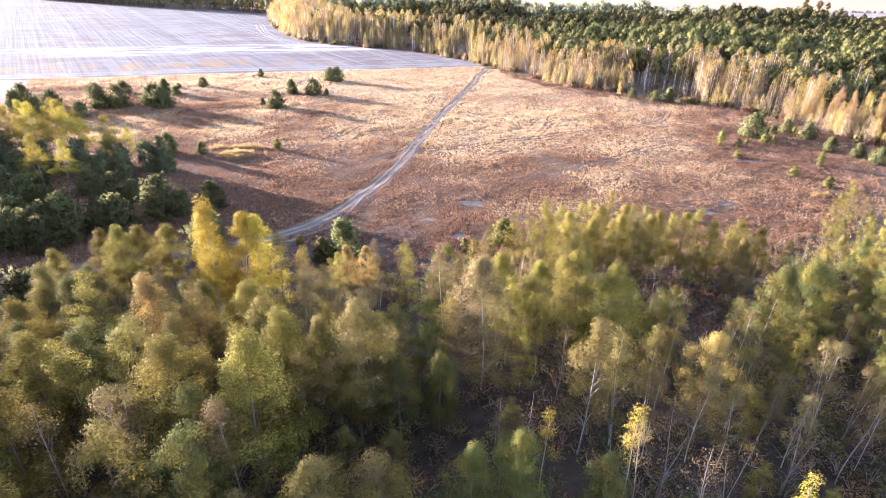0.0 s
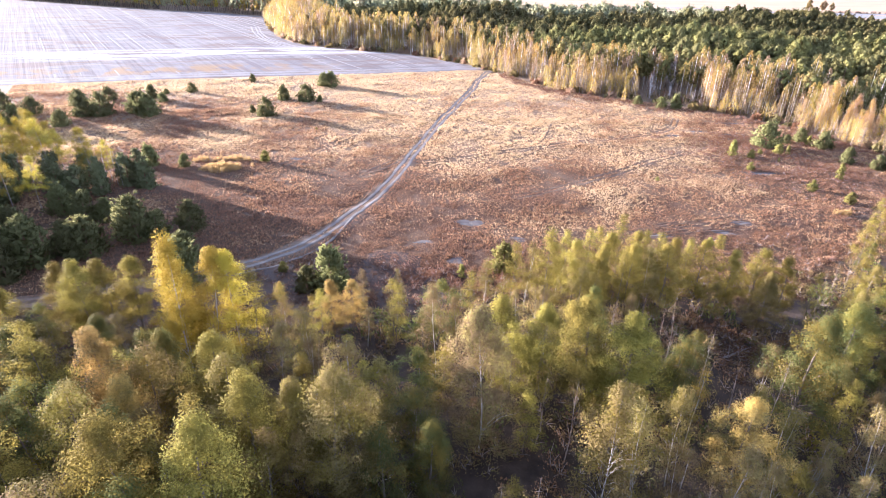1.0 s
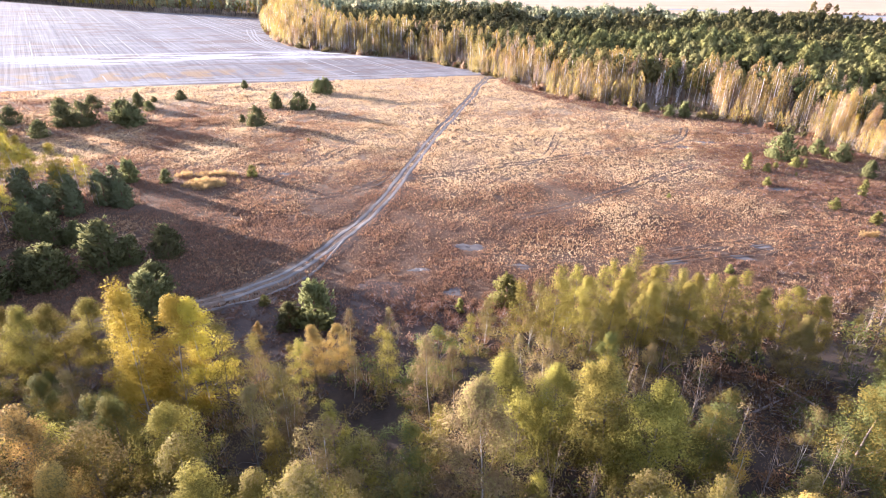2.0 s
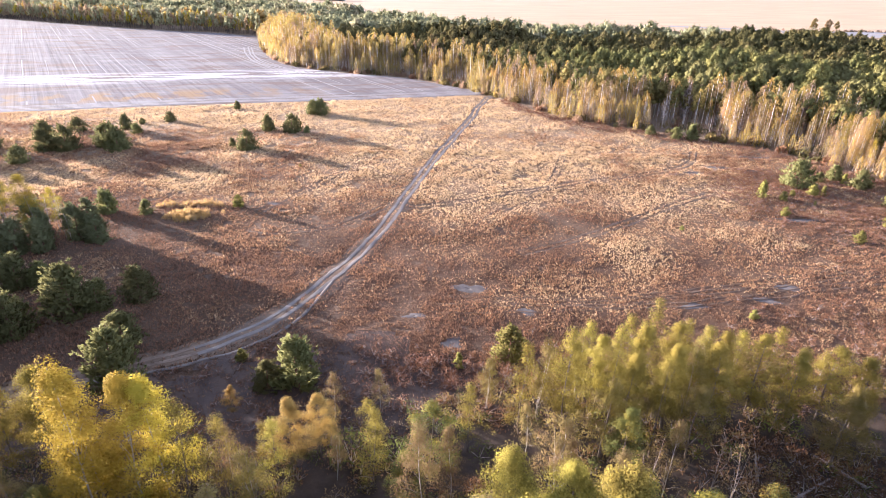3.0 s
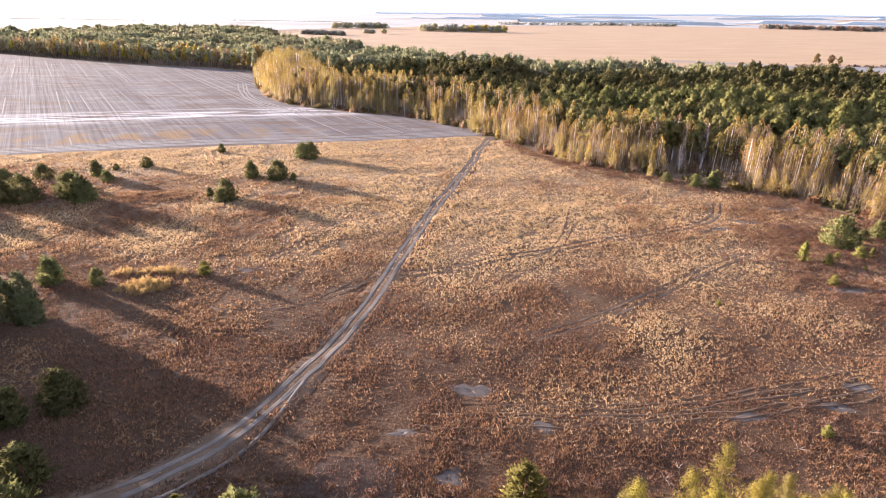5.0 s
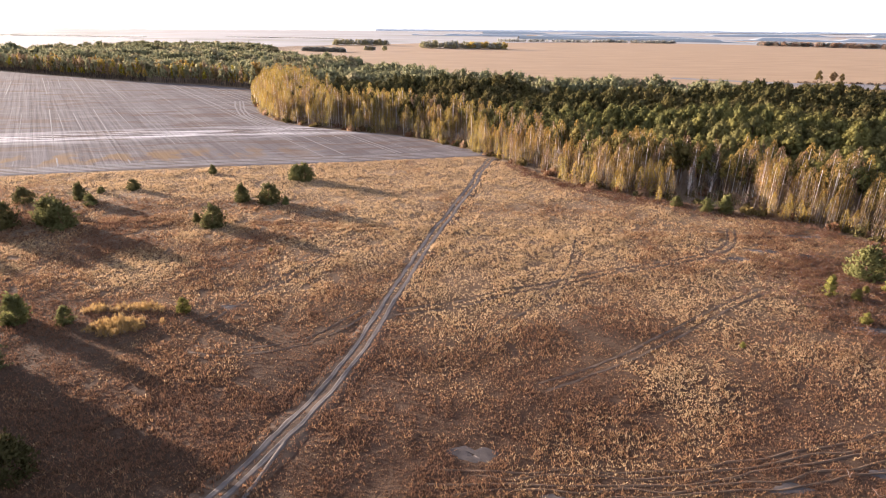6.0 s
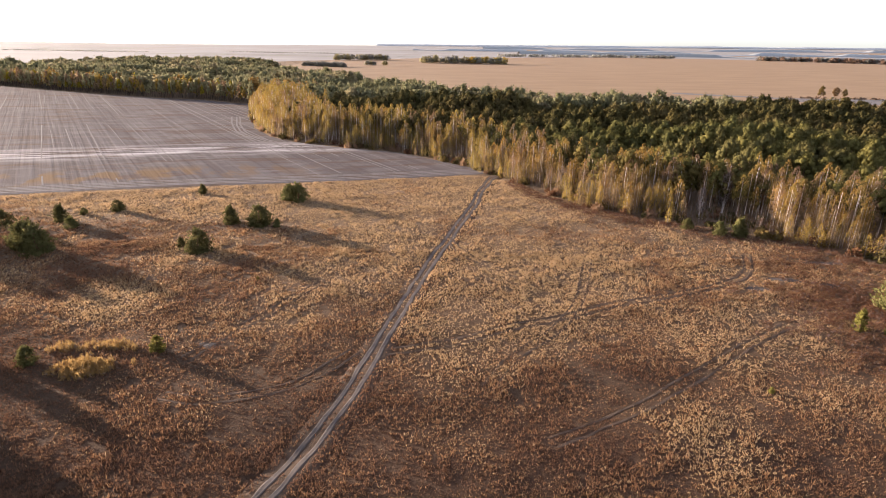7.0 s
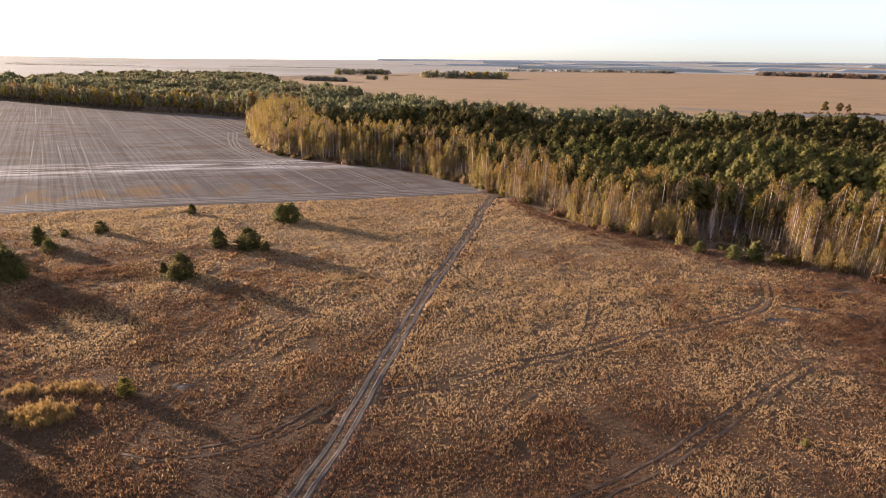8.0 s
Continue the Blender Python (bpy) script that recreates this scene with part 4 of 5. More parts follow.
def undergrowth():
    r = np.random.default_rng(31)
    out = []
    for _ in range(3300):
        x, y = r.uniform(-62, 78), r.uniform(12, 84)
        if y < wood_depth(x) + 3 and abs(x) < 26 + 0.75 * y:
            out.append((x, y, r.uniform(0.4, 1.3), r.uniform(0.4, 2.0)))
    return out


brush("undergrowth", undergrowth(), [RUSSET, PINKISH, ALDER_GREEN, RUSSET, OLIVE], "tangled brown undergrowth on the floor of the wood", "undergrowth", seed=32)


def glade_litter():
    r = np.random.default_rng(38)
    return [(r.normal(34, 5), r.normal(65, 3.2), r.uniform(0.4, 1.1), r.uniform(0.3, 1.0)) for _ in range(240)]


brush("glade_litter", glade_litter(), [DARKGRASS, RUSSET, DARKGRASS, PINKISH], "dark dry brush and dead stems in a glade", "undergrowth", leaf=0.11, seed=39)


def fallen_trunk(x, y, length, turn, seed):
    """A weathered fallen trunk with branch stubs lying in the glade."""
    r = np.random.default_rng(seed)
    root = new("fallen_trunk")
    s = np.linspace(-0.5, 0.5, 7)
    d = np.array([math.cos(turn), math.sin(turn)])
    line = np.stack([d[0] * s * length, d[1] * s * length, 0.16 + 0.05 * np.sin(6 * s)], -1)
    part("trunk", mesh_of("trunk", [(*tube(line, 0.16 * (1 - 0.5 * (s + 0.5)), 7), 0)], [TWIG_DIM], True), root)
    for k in range(4):
        p = line[1 + k]
        e = p + np.array([r.normal(0, 0.5), r.normal(0, 0.5), r.uniform(0.4, 1.0)])
        part("branch", mesh_of("branch", [(*tube([p, (p + e) / 2, e], [0.05, 0.035, 0.012], 4), 0)], [TWIG_DIM], True), root)
    root.matrix_basis = pose(x, y, ground_z(x, y) + 0.06)
    tagged(root, "grey fallen trunk lying in dry brush", "fallen tree", "fallen trunks")


for i, (x, y, length, turn) in enumerate(((33, 63.5, 5.5, 0.5), (37, 66, 4.5, 2.2), (29.5, 66, 4.0, 1.2), (35.5, 61.8, 5.0, 2.8))):
    fallen_trunk(x, y, length, turn, 500 + i)


def thicket():
    r = np.random.default_rng(35)
    out = []
    for _ in range(520):
        x, y = r.uniform(-60, 76), r.uniform(12, 84)
        if y < wood_depth(x) - 3 and abs(x) < 26 + 0.75 * y and not (x < -46 and y > 44) and not any(math.hypot(x - a, y - b) < c + 1 for a, b, c in GLADES):
            out.append((x, y, r.uniform(1.0, 2.0), r.uniform(2.0, 4.5)))
    return out


brush("thicket", thicket(), [ALDER_GREEN, ALDER_GREEN, ALDER, OLIVE], "dense dull-green thicket under the trees", "thicket", leaf=0.16, seed=36)


def edge_brush():
    r = np.random.default_rng(33)
    out = [(46, 93, 1.6, 1.3), (49, 92.5, 1.3, 1.2), (37, 90, 1.2, 1.0), (32, 90, 1.0, 1.1), (-1, 81, 1.2, 1.0), (-3, 83, 0.9, 0.8), (51, 95, 2.2, 1.4), (55, 96, 2.0, 1.5)]
    for _ in range(800):
        x = r.uniform(15, 110)
        y = np.interp(x, [15, 30, 47, 67, 82, 104, 120], [238, 212, 200, 188, 177, 141, 120]) - abs(r.normal(0, 5.5))
        out.append((x, y, r.uniform(0.4, 1.2), r.uniform(0.4, 1.0)))
    for _ in range(1500):
        x, y = (r.normal(80, 13), r.normal(138, 14)) if r.uniform() < 0.7 else (r.normal(67, 7), r.normal(147, 7))
        if y < np.interp(x, [67, 82, 104, 120], [188, 177, 141, 120]):
            out.append((x, y, r.uniform(0.3, 1.0), r.uniform(0.3, 0.8)))
    for _ in range(110):
        out.append((r.uniform(-8, 15), r.normal(78.5, 2.2), r.uniform(0.4, 1.1), r.uniform(0.5, 1.5)))
    for _ in range(300):
        x = r.uniform(-44, 8)
        y = heath_depth(x) - r.uniform(-2, 14)
        if y > wood_depth(x) - 2 and track_gap(x, y)[0] > 2.6:
            out.append((x, y, r.uniform(0.3, 0.9), r.uniform(0.25, 0.8)))
    for _ in range(60):
        out.append((r.uniform(40, 62), r.normal(88, 4), r.uniform(0.4, 1.0), r.uniform(0.4, 1.1)))
    for _ in range(90):
        x = r.uniform(-30, 72)
        y = wood_depth(x) + abs(r.normal(0, 5)) + 1
        out.append((x, y, r.uniform(0.4, 1.3), r.uniform(0.4, 1.2)))
    return out


brush("russet_brush", edge_brush(), [RUSSET, RUSSET, REDGRASS], "rust-brown heath and dry brush along the woods", "brush", leaf=0.1, seed=34)


# ---- young pines and bushes on the meadow ----
PINE_MODELS = [(young_pine("young_pine", 300, 5.0, 2.8, MEADOW_PINE), 5.0), (young_pine("young_pine", 301, 5.0, 2.4, MEADOW_PINE), 5.0), (young_pine("young_pine", 302, 5.0, 3.2, MEADOW_PINE), 5.0)]
MEADOW_PINES = [(-44.0, 206.8, 4.8, 2), (-46.5, 207.2, 4.4, 2), (-73, 211.7, 2.6, 1), (-46.9, 184, 5.0, 0), (-53.9, 184.6, 4.2, 1), (-42.4, 183, 2.0, 1), (-53.4, 166, 5.1, 0), (-58, 168, 2.0, 1), (-86.1, 192.3, 2.9, 0),
                (-94.2, 182.6, 4.0, 1), (-88.7, 178, 2.6, 2), (-93.1, 189.2, 1.7, 0), (-88, 163.5, 6.2, 0), (-84.5, 161.5, 5.4, 2), (-97, 160.5, 6.2, 0), (-101.5, 159, 5.4, 1), (-105, 178, 3.8, 2)]
MEADOW_PINES_2 = [(-101, 149.5, 4.1, 2), (-113, 150, 5.0, 0), (-121, 153, 5.5, 1), (-116, 160, 4.5, 2), (-109, 170, 4.5, 2), (-128, 165, 5.0, 0), (-63.3, 120.9, 4.3, 1), (-56.3, 121.4, 2.6, 1),
                  (75.5, 148.0, 5.8, 2), (86.7, 153.5, 3.4, 0), (82.3, 151.5, 2.2, 2), (89, 147.5, 4.2, 0), (92.9, 133, 3.2, 0), (95, 128.5, 3.6, 2), (62, 187, 3.4, 0), (66, 186, 4.2, 1), (56, 191, 2.6, 2), (88.7, 137, 3.5, 1)]
set_out(PINE_MODELS, MEADOW_PINES + MEADOW_PINES_2, "dark green bushy young pine on dry grass", "pine", "young pines on the meadow")
LIT_MODELS = [(young_pine("young_pine", 310, 4.0, 1.85, SAPLING, 420, 0.3), 4.0), (young_pine("young_pine", 311, 4.0, 1.1, SAPLING, 260, 0.3), 4.0)]
SMALL_PINES = [(-40.6, 125.5, 2.5, 0), (7.9, 81.7, 4.4, 0), (64, 139.5, 3.7, 1), (64.1, 130, 1.9, 0), (71, 118.5, 2.2, 0), (67.7, 138, 2.0, 0), (75.5, 141.7, 2.4, 0), (77.9, 141.9, 2.1, 1),
               (86.9, 150.1, 2.4, 1), (80, 125, 3.2, 1), (74.4, 111.7, 2.3, 0), (41.6, 121.5, 0.9, 0), (2, 79.5, 2.0, 1), (-23, 79, 1.6, 0), (71, 141, 1.3, 0), (73, 136, 1.0, 1), (41, 92, 1.4, 0), (-36, 152, 0.8, 0)]
set_out(LIT_MODELS, SMALL_PINES, "small yellowish-green pine sapling in dry grass", "pine", "pine saplings")
BLUE_MODELS = [(young_pine("young_pine", 320, 6.0, 3.1, PINE_BLUE, 980, 0.34), 6.0), (young_pine("young_pine", 321, 6.0, 2.5, PINE_BLUE, 900, 0.34), 6.0)]
GROVE_PINES = [(-63.9, 74.8, 6.0, 0), (-59.2, 74.2, 5.6, 1), (-58.9, 79, 7.1, 0), (-62, 77.5, 6.2, 1), (-52.8, 82.5, 5.7, 0), (-56.5, 83.3, 5.0, 1), (-54.5, 81.5, 5.2, 1), (-48.3, 87.3, 6.8, 0), (-45.6, 88.7, 4.4, 1), (-50.5, 89.5, 5.2, 1),
               (-65.6, 96.1, 4.9, 0), (-60.2, 93.8, 5.3, 1), (-56.7, 94.1, 3.8, 0), (-68, 80, 6.0, 1), (-71.5, 83, 6.4, 0), (-67, 87, 5.2, 1), (-72, 88.5, 6.0, 0), (-41.5, 91.5, 4.8, 0), (-37.4, 80.4, 5.2, 1), (-35.2, 74.4, 6.4, 0),
               (-15.4, 75, 6.4, 1), (-18.5, 74.6, 3.4, 0), (-47.4, 55.1, 7.4, 0), (-78, 88, 6.5, 0), (-69, 75, 6.5, 1), (-73, 75, 6.6, 0)]
set_out(BLUE_MODELS, GROVE_PINES, "grey-green bushy pine at the edge of a grove", "pine", "pines of the grove")
DARK_PINES = [(-62.1, 110.4, 6.4, 0), (-59.7, 110.6, 6.8, 1), (-57.8, 109, 5.4, 0), (-63.8, 104.5, 5.6, 1), (-68, 104, 6.0, 0), (-72.5, 105.5, 6.4, 1), (-76, 109.5, 6.8, 0), (-80, 106, 6.6, 1), (-84, 108, 7.0, 0), (-77.5, 99.5, 6.0, 1), (-82, 100.5, 6.4, 0),
              (-87.5, 105, 6.8, 1), (-71, 112.5, 6.2, 0), (-88, 98, 6.4, 0), (-79, 93.5, 6.0, 1), (-74.5, 92, 5.2, 0), (-91, 110, 6.8, 1), (-84, 92, 6.2, 1), (-68.5, 99.5, 5.0, 0), (-66, 107.8, 6.0, 1)]
GROVE_MODELS = [(young_pine("young_pine", 330, 7.0, 2.5, GROVE_PINE, 900, 0.34), 7.0), (young_pine("young_pine", 331, 7.0, 2.1, GROVE_PINE, 840, 0.34), 7.0)]
# unseen pines left of the view, added to cast shade on meadow and wood
r_grove = np.random.default_rng(95)
GROVE_SHADE_PINES = [(float(x), float(y), float(h), int(k)) for x, y, h, k in zip(r_grove.uniform(-140, -45, 190), r_grove.uniform(28, 131, 190), r_grove.uniform(9.5, 13.0, 190), r_grove.integers(0, 2, 190)) if x < -66 - 0.74 * (y - 65)]
GROVE_PLACES = DARK_PINES + GROVE_SHADE_PINES
set_out(GROVE_MODELS, GROVE_PLACES, "dark pine of a mixed grove, unseen ones added for shade", "pine", "pines of the grove")
GROVE_BIRCHES = [(-73.6, 95.4, 11.2, 0), (-70, 97.1, 9.6, 0), (-68.6, 109.8, 11.2, 0), (-89.8, 111.4, 11.9, 1), (-85.9, 111.8, 12.4, 1), (-79.6, 116.1, 10.4, 0), (-83.6, 113.8, 11.4, 1), (-87.5, 114.5, 11.8, 1), (-94, 113, 12.0, 1),
                 (-92, 117.5, 11.6, 0), (-98, 119, 12.0, 1), (-76.5, 113.5, 9.6, 1), (-81.5, 115, 12.4, 0), (-78, 111.5, 12.0, 1), (-84.5, 117, 12.4, 0), (-66.2, 111.8, 8.2, 1), (-82.5, 110, 9.4, 0)]
set_out(birch_set(YELLOW, 340, LIME, clusters=140, per=90, radius=3.4, base=0.32), GROVE_BIRCHES, "slender yellow birch in a mixed grove", "tree", "birches of the grove")
set_out(airy_set("birch_tree", OLIVE, BIRCH, 350, clusters=70, per=10), [(-64.2, 110.2, 8.9, 0), (-65.6, 109.2, 8.2, 1), (-62.9, 109.6, 7.4, 0), (-74, 107, 8.6, 1)], "nearly bare white-trunked birch in a grove", "tree", "birches of the grove")


# ---- far wood ----
def stand(r, kind, many=110):
    """A light model of a far tree, 1 m high and wide to be scaled: trunk, heart of the crown, leaf places, leaf size and stretch."""
    line = np.stack([np.zeros(3), np.zeros(3), np.array([0, 0.5, 0.92])], -1)
    tv, tf = tube(line, [0.012, 0.009, 0.004] if kind not in ("birch", "sapling") else [0.008, 0.0065, 0.003], 3)
    if kind in ("birch", "sapling"):
        low = 0.3 if kind == "birch" else 0.05
        s, w = r.uniform(0, 1, many) ** 0.8, r.uniform(0, 2 * np.pi, many)
        q = 0.5 * np.sin(np.pi * np.clip(0.1 + 0.86 * s, 0, 1)) ** 0.8 * (1.15 - 0.5 * s) * r.uniform(0.15, 1.0, many) ** 0.6
        c = np.stack([q * np.cos(w), q * np.sin(w), low + (1 - low) * s], -1)
        return tv, tf, None, None, c, unit(c * [1, 1, 0] + [0, 0, 0.12] + r.normal(0, 0.03, c.shape)), 0.05, (0.9, 0.9, 1.5)
    # boughs stand out of the crown as rounded bodies of their own under a skin of leaves
    boughs = 26 if kind == "pine" and many > 200 else 9
    s, w = (np.arange(boughs) + r.uniform(0, 1, boughs)) / boughs, np.arange(boughs) * 2.4 + r.uniform(-0.5, 0.5, boughs)
    q = 0.38 * np.clip(1 - s ** 1.4, 0, 1) ** 0.7 * r.uniform(0.7, 1.15, boughs)
    low = 0.42 if kind == "pine" else 0.16
    knots = np.stack([q * np.cos(w), q * np.sin(w), low + (0.9 - low) * s], -1)
    big = r.uniform(0.8, 1.2, boughs)[:, None] * (np.array([0.14, 0.14, 0.085]) if boughs == 26 else np.array([0.22, 0.22, 0.13]))
    body, bf = lump(r, 4, 6)
    body = body * [1.6, 1.6, 1.2] - [0, 0, 0.65]
    hv = (knots[:, None] + body[None] * big[:, None]).reshape(-1, 3)
    hf = (bf[None] + (np.arange(boughs) * len(body))[:, None, None]).reshape(-1, 4)
    hs = unit(unit(np.repeat(knots - [0, 0, 0.5], len(body), 0)) * 0.35 + unit(np.tile(body, (boughs, 1))) * 0.9)
    own = r.integers(0, boughs, many)
    off = unit(r.normal(0, 1, (many, 3)) + [0, 0, 0.25])
    c = knots[own] + off * big[own] * r.uniform(0.55, 1.3, many)[:, None]
    soft = unit(unit(knots[own] - [0, 0, 0.5]) * 0.35 + off * 0.9)
    return tv, tf, (hv, hs), hf, c, soft, 0.19 * (80 / many) ** 0.5, (0.8, 0.8, 1.2)


def far_trees(name, places, kind, mats, bark, label, seed, variants=5, leaf=1.0, many=110):
    """Far trees in one mesh; places: x, y, height, width, material."""
    r = np.random.default_rng(seed)
    chunks, softs = [], []
    places = np.asarray(places)
    which = r.integers(0, variants, len(places))
    for k in range(variants):
        tv, tf, hv, hf, c, soft, size, stretch = stand(r, kind, many)
        p = places[which == k]
        if not len(p):
            continue
        w = r.uniform(0, 2 * np.pi, len(p))
        xy, hw = p[:, :2], p[:, 2:4]

        def turned(q):
            x = q[None, :, 0] * np.cos(w)[:, None] - q[None, :, 1] * np.sin(w)[:, None]
            y = q[None, :, 0] * np.sin(w)[:, None] + q[None, :, 1] * np.cos(w)[:, None]
            return np.stack([x, y, q[None, :, 2] + 0 * x], -1).reshape(-1, 3)

        def put(v):
            x = (v[None, :, 0] * np.cos(w)[:, None] - v[None, :, 1] * np.sin(w)[:, None]) * hw[:, 1:2] + xy[:, :1]
            y = (v[None, :, 0] * np.sin(w)[:, None] + v[None, :, 1] * np.cos(w)[:, None]) * hw[:, 1:2] + xy[:, 1:]
            return np.stack([x, y, v[None, :, 2] * hw[:, :1] - 0.1 + 0 * x], -1)

        if kind in ("birch", "sapling"):
            nt = 14
            s, w2 = r.uniform(0.12, 0.8, nt), r.uniform(0, 2 * np.pi, nt)
            q = 0.42 * r.uniform(0.1, 1, nt) * (1 - 0.5 * s)
            tc = np.stack([q * np.cos(w2), q * np.sin(w2), s], -1)
            bv, bf = leaves(r, tc, 0.01, 0.024, 3.5, 18.0)
            bm = np.repeat(tc, 3, 0)
            vv = put(bm) + (bv - bm)[None] * (0.55 * hw[:, 1:2] + 1.2)[:, None]
            bf = (bf[None] + (np.arange(len(p)) * len(bv))[:, None, None]).reshape(-1, 3)
            chunks.append((vv.reshape(-1, 3), bf, len(mats) + 1))
            softs.append(turned(unit(bm * [1, 1, 0] + [0, 0, 0.002])))
        lv, lf, _ = leaves(r, c, 0.01, size * leaf, 1.2, 1.25, c - soft, 0.7, 0.15)
        ls = np.repeat(soft, 3, 0)
        mid = np.repeat(c, 3, 0)
        v = put(mid) + (lv - mid)[None] * np.array(stretch) * (0.55 * hw[:, 1:2] + 1.2)[:, None]
        f = (lf[None] + (np.arange(len(p)) * len(lv))[:, None, None]).reshape(-1, 3)
        chunks.append((v.reshape(-1, 3), f, np.repeat(p[:, 4].astype(int), len(lf))))
        softs.append(turned(ls))
        if hv is not None:
            hv, hs = hv
            f = (hf[None] + (np.arange(len(p)) * len(hv))[:, None, None]).reshape(-1, 4)
            chunks.append((put(hv).reshape(-1, 3), f, np.repeat(p[:, 4].astype(int), len(hf))))
            softs.append(turned(hs))
        thick = tv.copy()
        thick[:, :2] *= (p[:, 2].mean() / p[:, 3].mean())
        f = (tf[None] + (np.arange(len(p)) * len(tv))[:, None, None]).reshape(-1, 4)
        chunks.append((put(thick).reshape(-1, 3), f, len(mats)))
        softs.append(turned(unit(thick * [1, 1, 0] + [1e-4, 0, 0])))
    ob = new(name, mesh_of(name, chunks, [*mats, bark, TWIG], soft=np.vstack(softs)))
    return tagged(ob, label, "wood", kind="stuff")


# the wood's front line from the field's far corner to beyond the meadow's right side
FRONT = [(-143, 444), (-122, 385), (-97, 331), (-78, 308), (-50, 293), (-26, 285), (-6, 268), (12, 245), (23, 229), (36, 208), (47, 201), (59, 196), (67, 190), (75, 184), (82, 178), (89, 170), (97, 152), (106, 140), (125, 122), (160, 95)]
FRONT_2 = [(-1100, 862), (-620, 652), (-418, 562), (-323, 519), (-246, 488), (-198, 476), (-167, 462), (-143, 446)]
front = smooth_line(FRONT, 1.0)
front_2 = smooth_line(FRONT_2, 2.0)
BACK = [(420, 330), (300, 400), (247, 412), (189, 406), (162, 418), (141, 452), (104, 452), (67, 456), (31, 484), (-9, 472), (-58, 545), (-134, 675), (-190, 725), (-370, 1070), (-540, 1100), (-560, 900), (-600, 760), (-1100, 1000)]
wood_poly = np.vstack([front, np.array(BACK), front_2])


def inward(line):
    d = np.gradient(line, axis=0)
    d /= np.linalg.norm(d, axis=1)[:, None]
    return np.stack([-d[:, 1], d[:, 0]], -1)


def gap_to(line, x, y):
    p = np.stack([x, y], -1)
    return np.concatenate([np.sqrt(((q[:, None] - line[None]) ** 2).sum(-1)).min(1) for q in np.array_split(p, max(1, len(p) // 400))])


def birch_belt():
    """Slim birches of the wood's edge: the nearest as trees of their own, the rest as one stand."""
    r = np.random.default_rng(51)
    inn = inward(front)
    places = []
    for _ in range(2500):
        k = int(r.integers(0, len(front) - 20))
        dist = abs(r.normal(0, 15)) + 0.5
        x, y = front[k] + inn[k] * dist + r.normal(0, 0.8, 2)
        if value_noise(x, y, 9, 77) < 0.25 + 0.006 * dist or (57 < x < 76 and dist < 12):
            continue
        h = r.uniform(3.5, 9.0) if dist < 5 else r.uniform(7.0, 13.0) if dist < 13 else r.uniform(10.5, 15.0)
        h *= np.interp(x, [-120, -60, 20, 60, 90], [1.25, 1.15, 1.0, 0.95, 1.08])
        places.append((x, y, h, h * r.uniform(0.26, 0.4) * (1.2 if h < 8 else 1.0), dist))
    for _ in range(900):
        k = int(r.integers(0, len(front) - 20))
        dist = r.uniform(-1.5, 7)
        x, y = front[k] + inn[k] * dist + r.normal(0, 0.8, 2)
        if value_noise(x, y, 8, 78) < 0.45 or (57 < x < 76):
            continue
        h = r.uniform(2.5, 7.0)
        places.append((x, y, h, h * r.uniform(0.34, 0.5), dist))
    return places


belt = sorted(birch_belt(), key=lambda p: p[1] * 0.6 + p[4] * 3 - 0.9 * p[0])


def edge_birch_set(mat, seed, second=None):
    return [(tree("slender_birch", seed + i, 12.0, 1.75, 0.22, egg_top, BIRCH, mat, 110, 44, 0.085, np.array((0.36, 0.36, 0.6)), 8, 0.05, lean=0.02, second=second, upright=1.5, long=1.5, twigs=30), 12.0) for i in range(3)]


tall = [p for p in belt if p[2] > 7]
solo, rest = tall[:220], tall[220:] + [p for p in belt if p[2] <= 7]
r_edge = np.random.default_rng(52)
kinds = r_edge.choice(4, len(solo), p=[0.28, 0.58, 0.08, 0.06])
for k, (mat, second, label) in enumerate(((EDGE_GOLD, BELT_OLIVE, "slim white birch with thin golden-olive crown"), (EDGE_ROSE, EDGE_GOLD, "slim white birch nearly bare, faded leaves"),
                                          (YELLOW, EDGE_GOLD, "slim white birch with yellow crown"), (LIME, ALDER, "slim birch with yellow-green crown"))):
    set_out(edge_birch_set(mat, 400 + 10 * k, second), [(x, y, h, i) for i, ((x, y, h, w, d), kk) in enumerate(zip(solo, kinds)) if kk == k], label, "tree", "birches of the wood's edge")
set_out([(tree("white_birch", 445, 11.0, 2.3, 0.25, egg_top, BIRCH_WHITE, EDGE_ROSE, 130, 9, 0.12, 0.35, 110, 0.2, lean=0.03, stems=2, twigs=700), 11.0)], [(62.4, 200.5, 10.0, 0), (70.7, 206.5, 13.5, 0), (30, 222, 9.5, 0)], "bare white-stemmed birch standing out of a wood edge", "tree", "birches of the wood's edge")
mix = r_edge.choice(5, len(rest), p=[0.36, 0.26, 0.1, 0.06, 0.22])
mix = np.where((r_edge.uniform(0, 1, len(rest)) < 0.45) & (np.array([p[0] for p in rest]) < 8), 2, mix)
mixed = [(x, y, h, w, m) for (x, y, h, w, d), m in zip(rest, mix)]
far_trees("birch_stand", [p for p in mixed if p[2] >= 8], "birch", [EDGE_GOLD, EDGE_ROSE, HAZED_GOLD, BELT_OLIVE, BELT_OLIVE], BIRCH_WHITE, "dense stand of slim autumn birches along a wood", 53, variants=8, many=460)
far_trees("young_birch_stand", [p for p in mixed if p[2] < 8], "sapling", [EDGE_GOLD, EDGE_ROSE, BELT_OLIVE, BELT_OLIVE, EDGE_GOLD], BIRCH_DIM, "low young birches leafy to the ground before a wood", 153, variants=6, many=330)


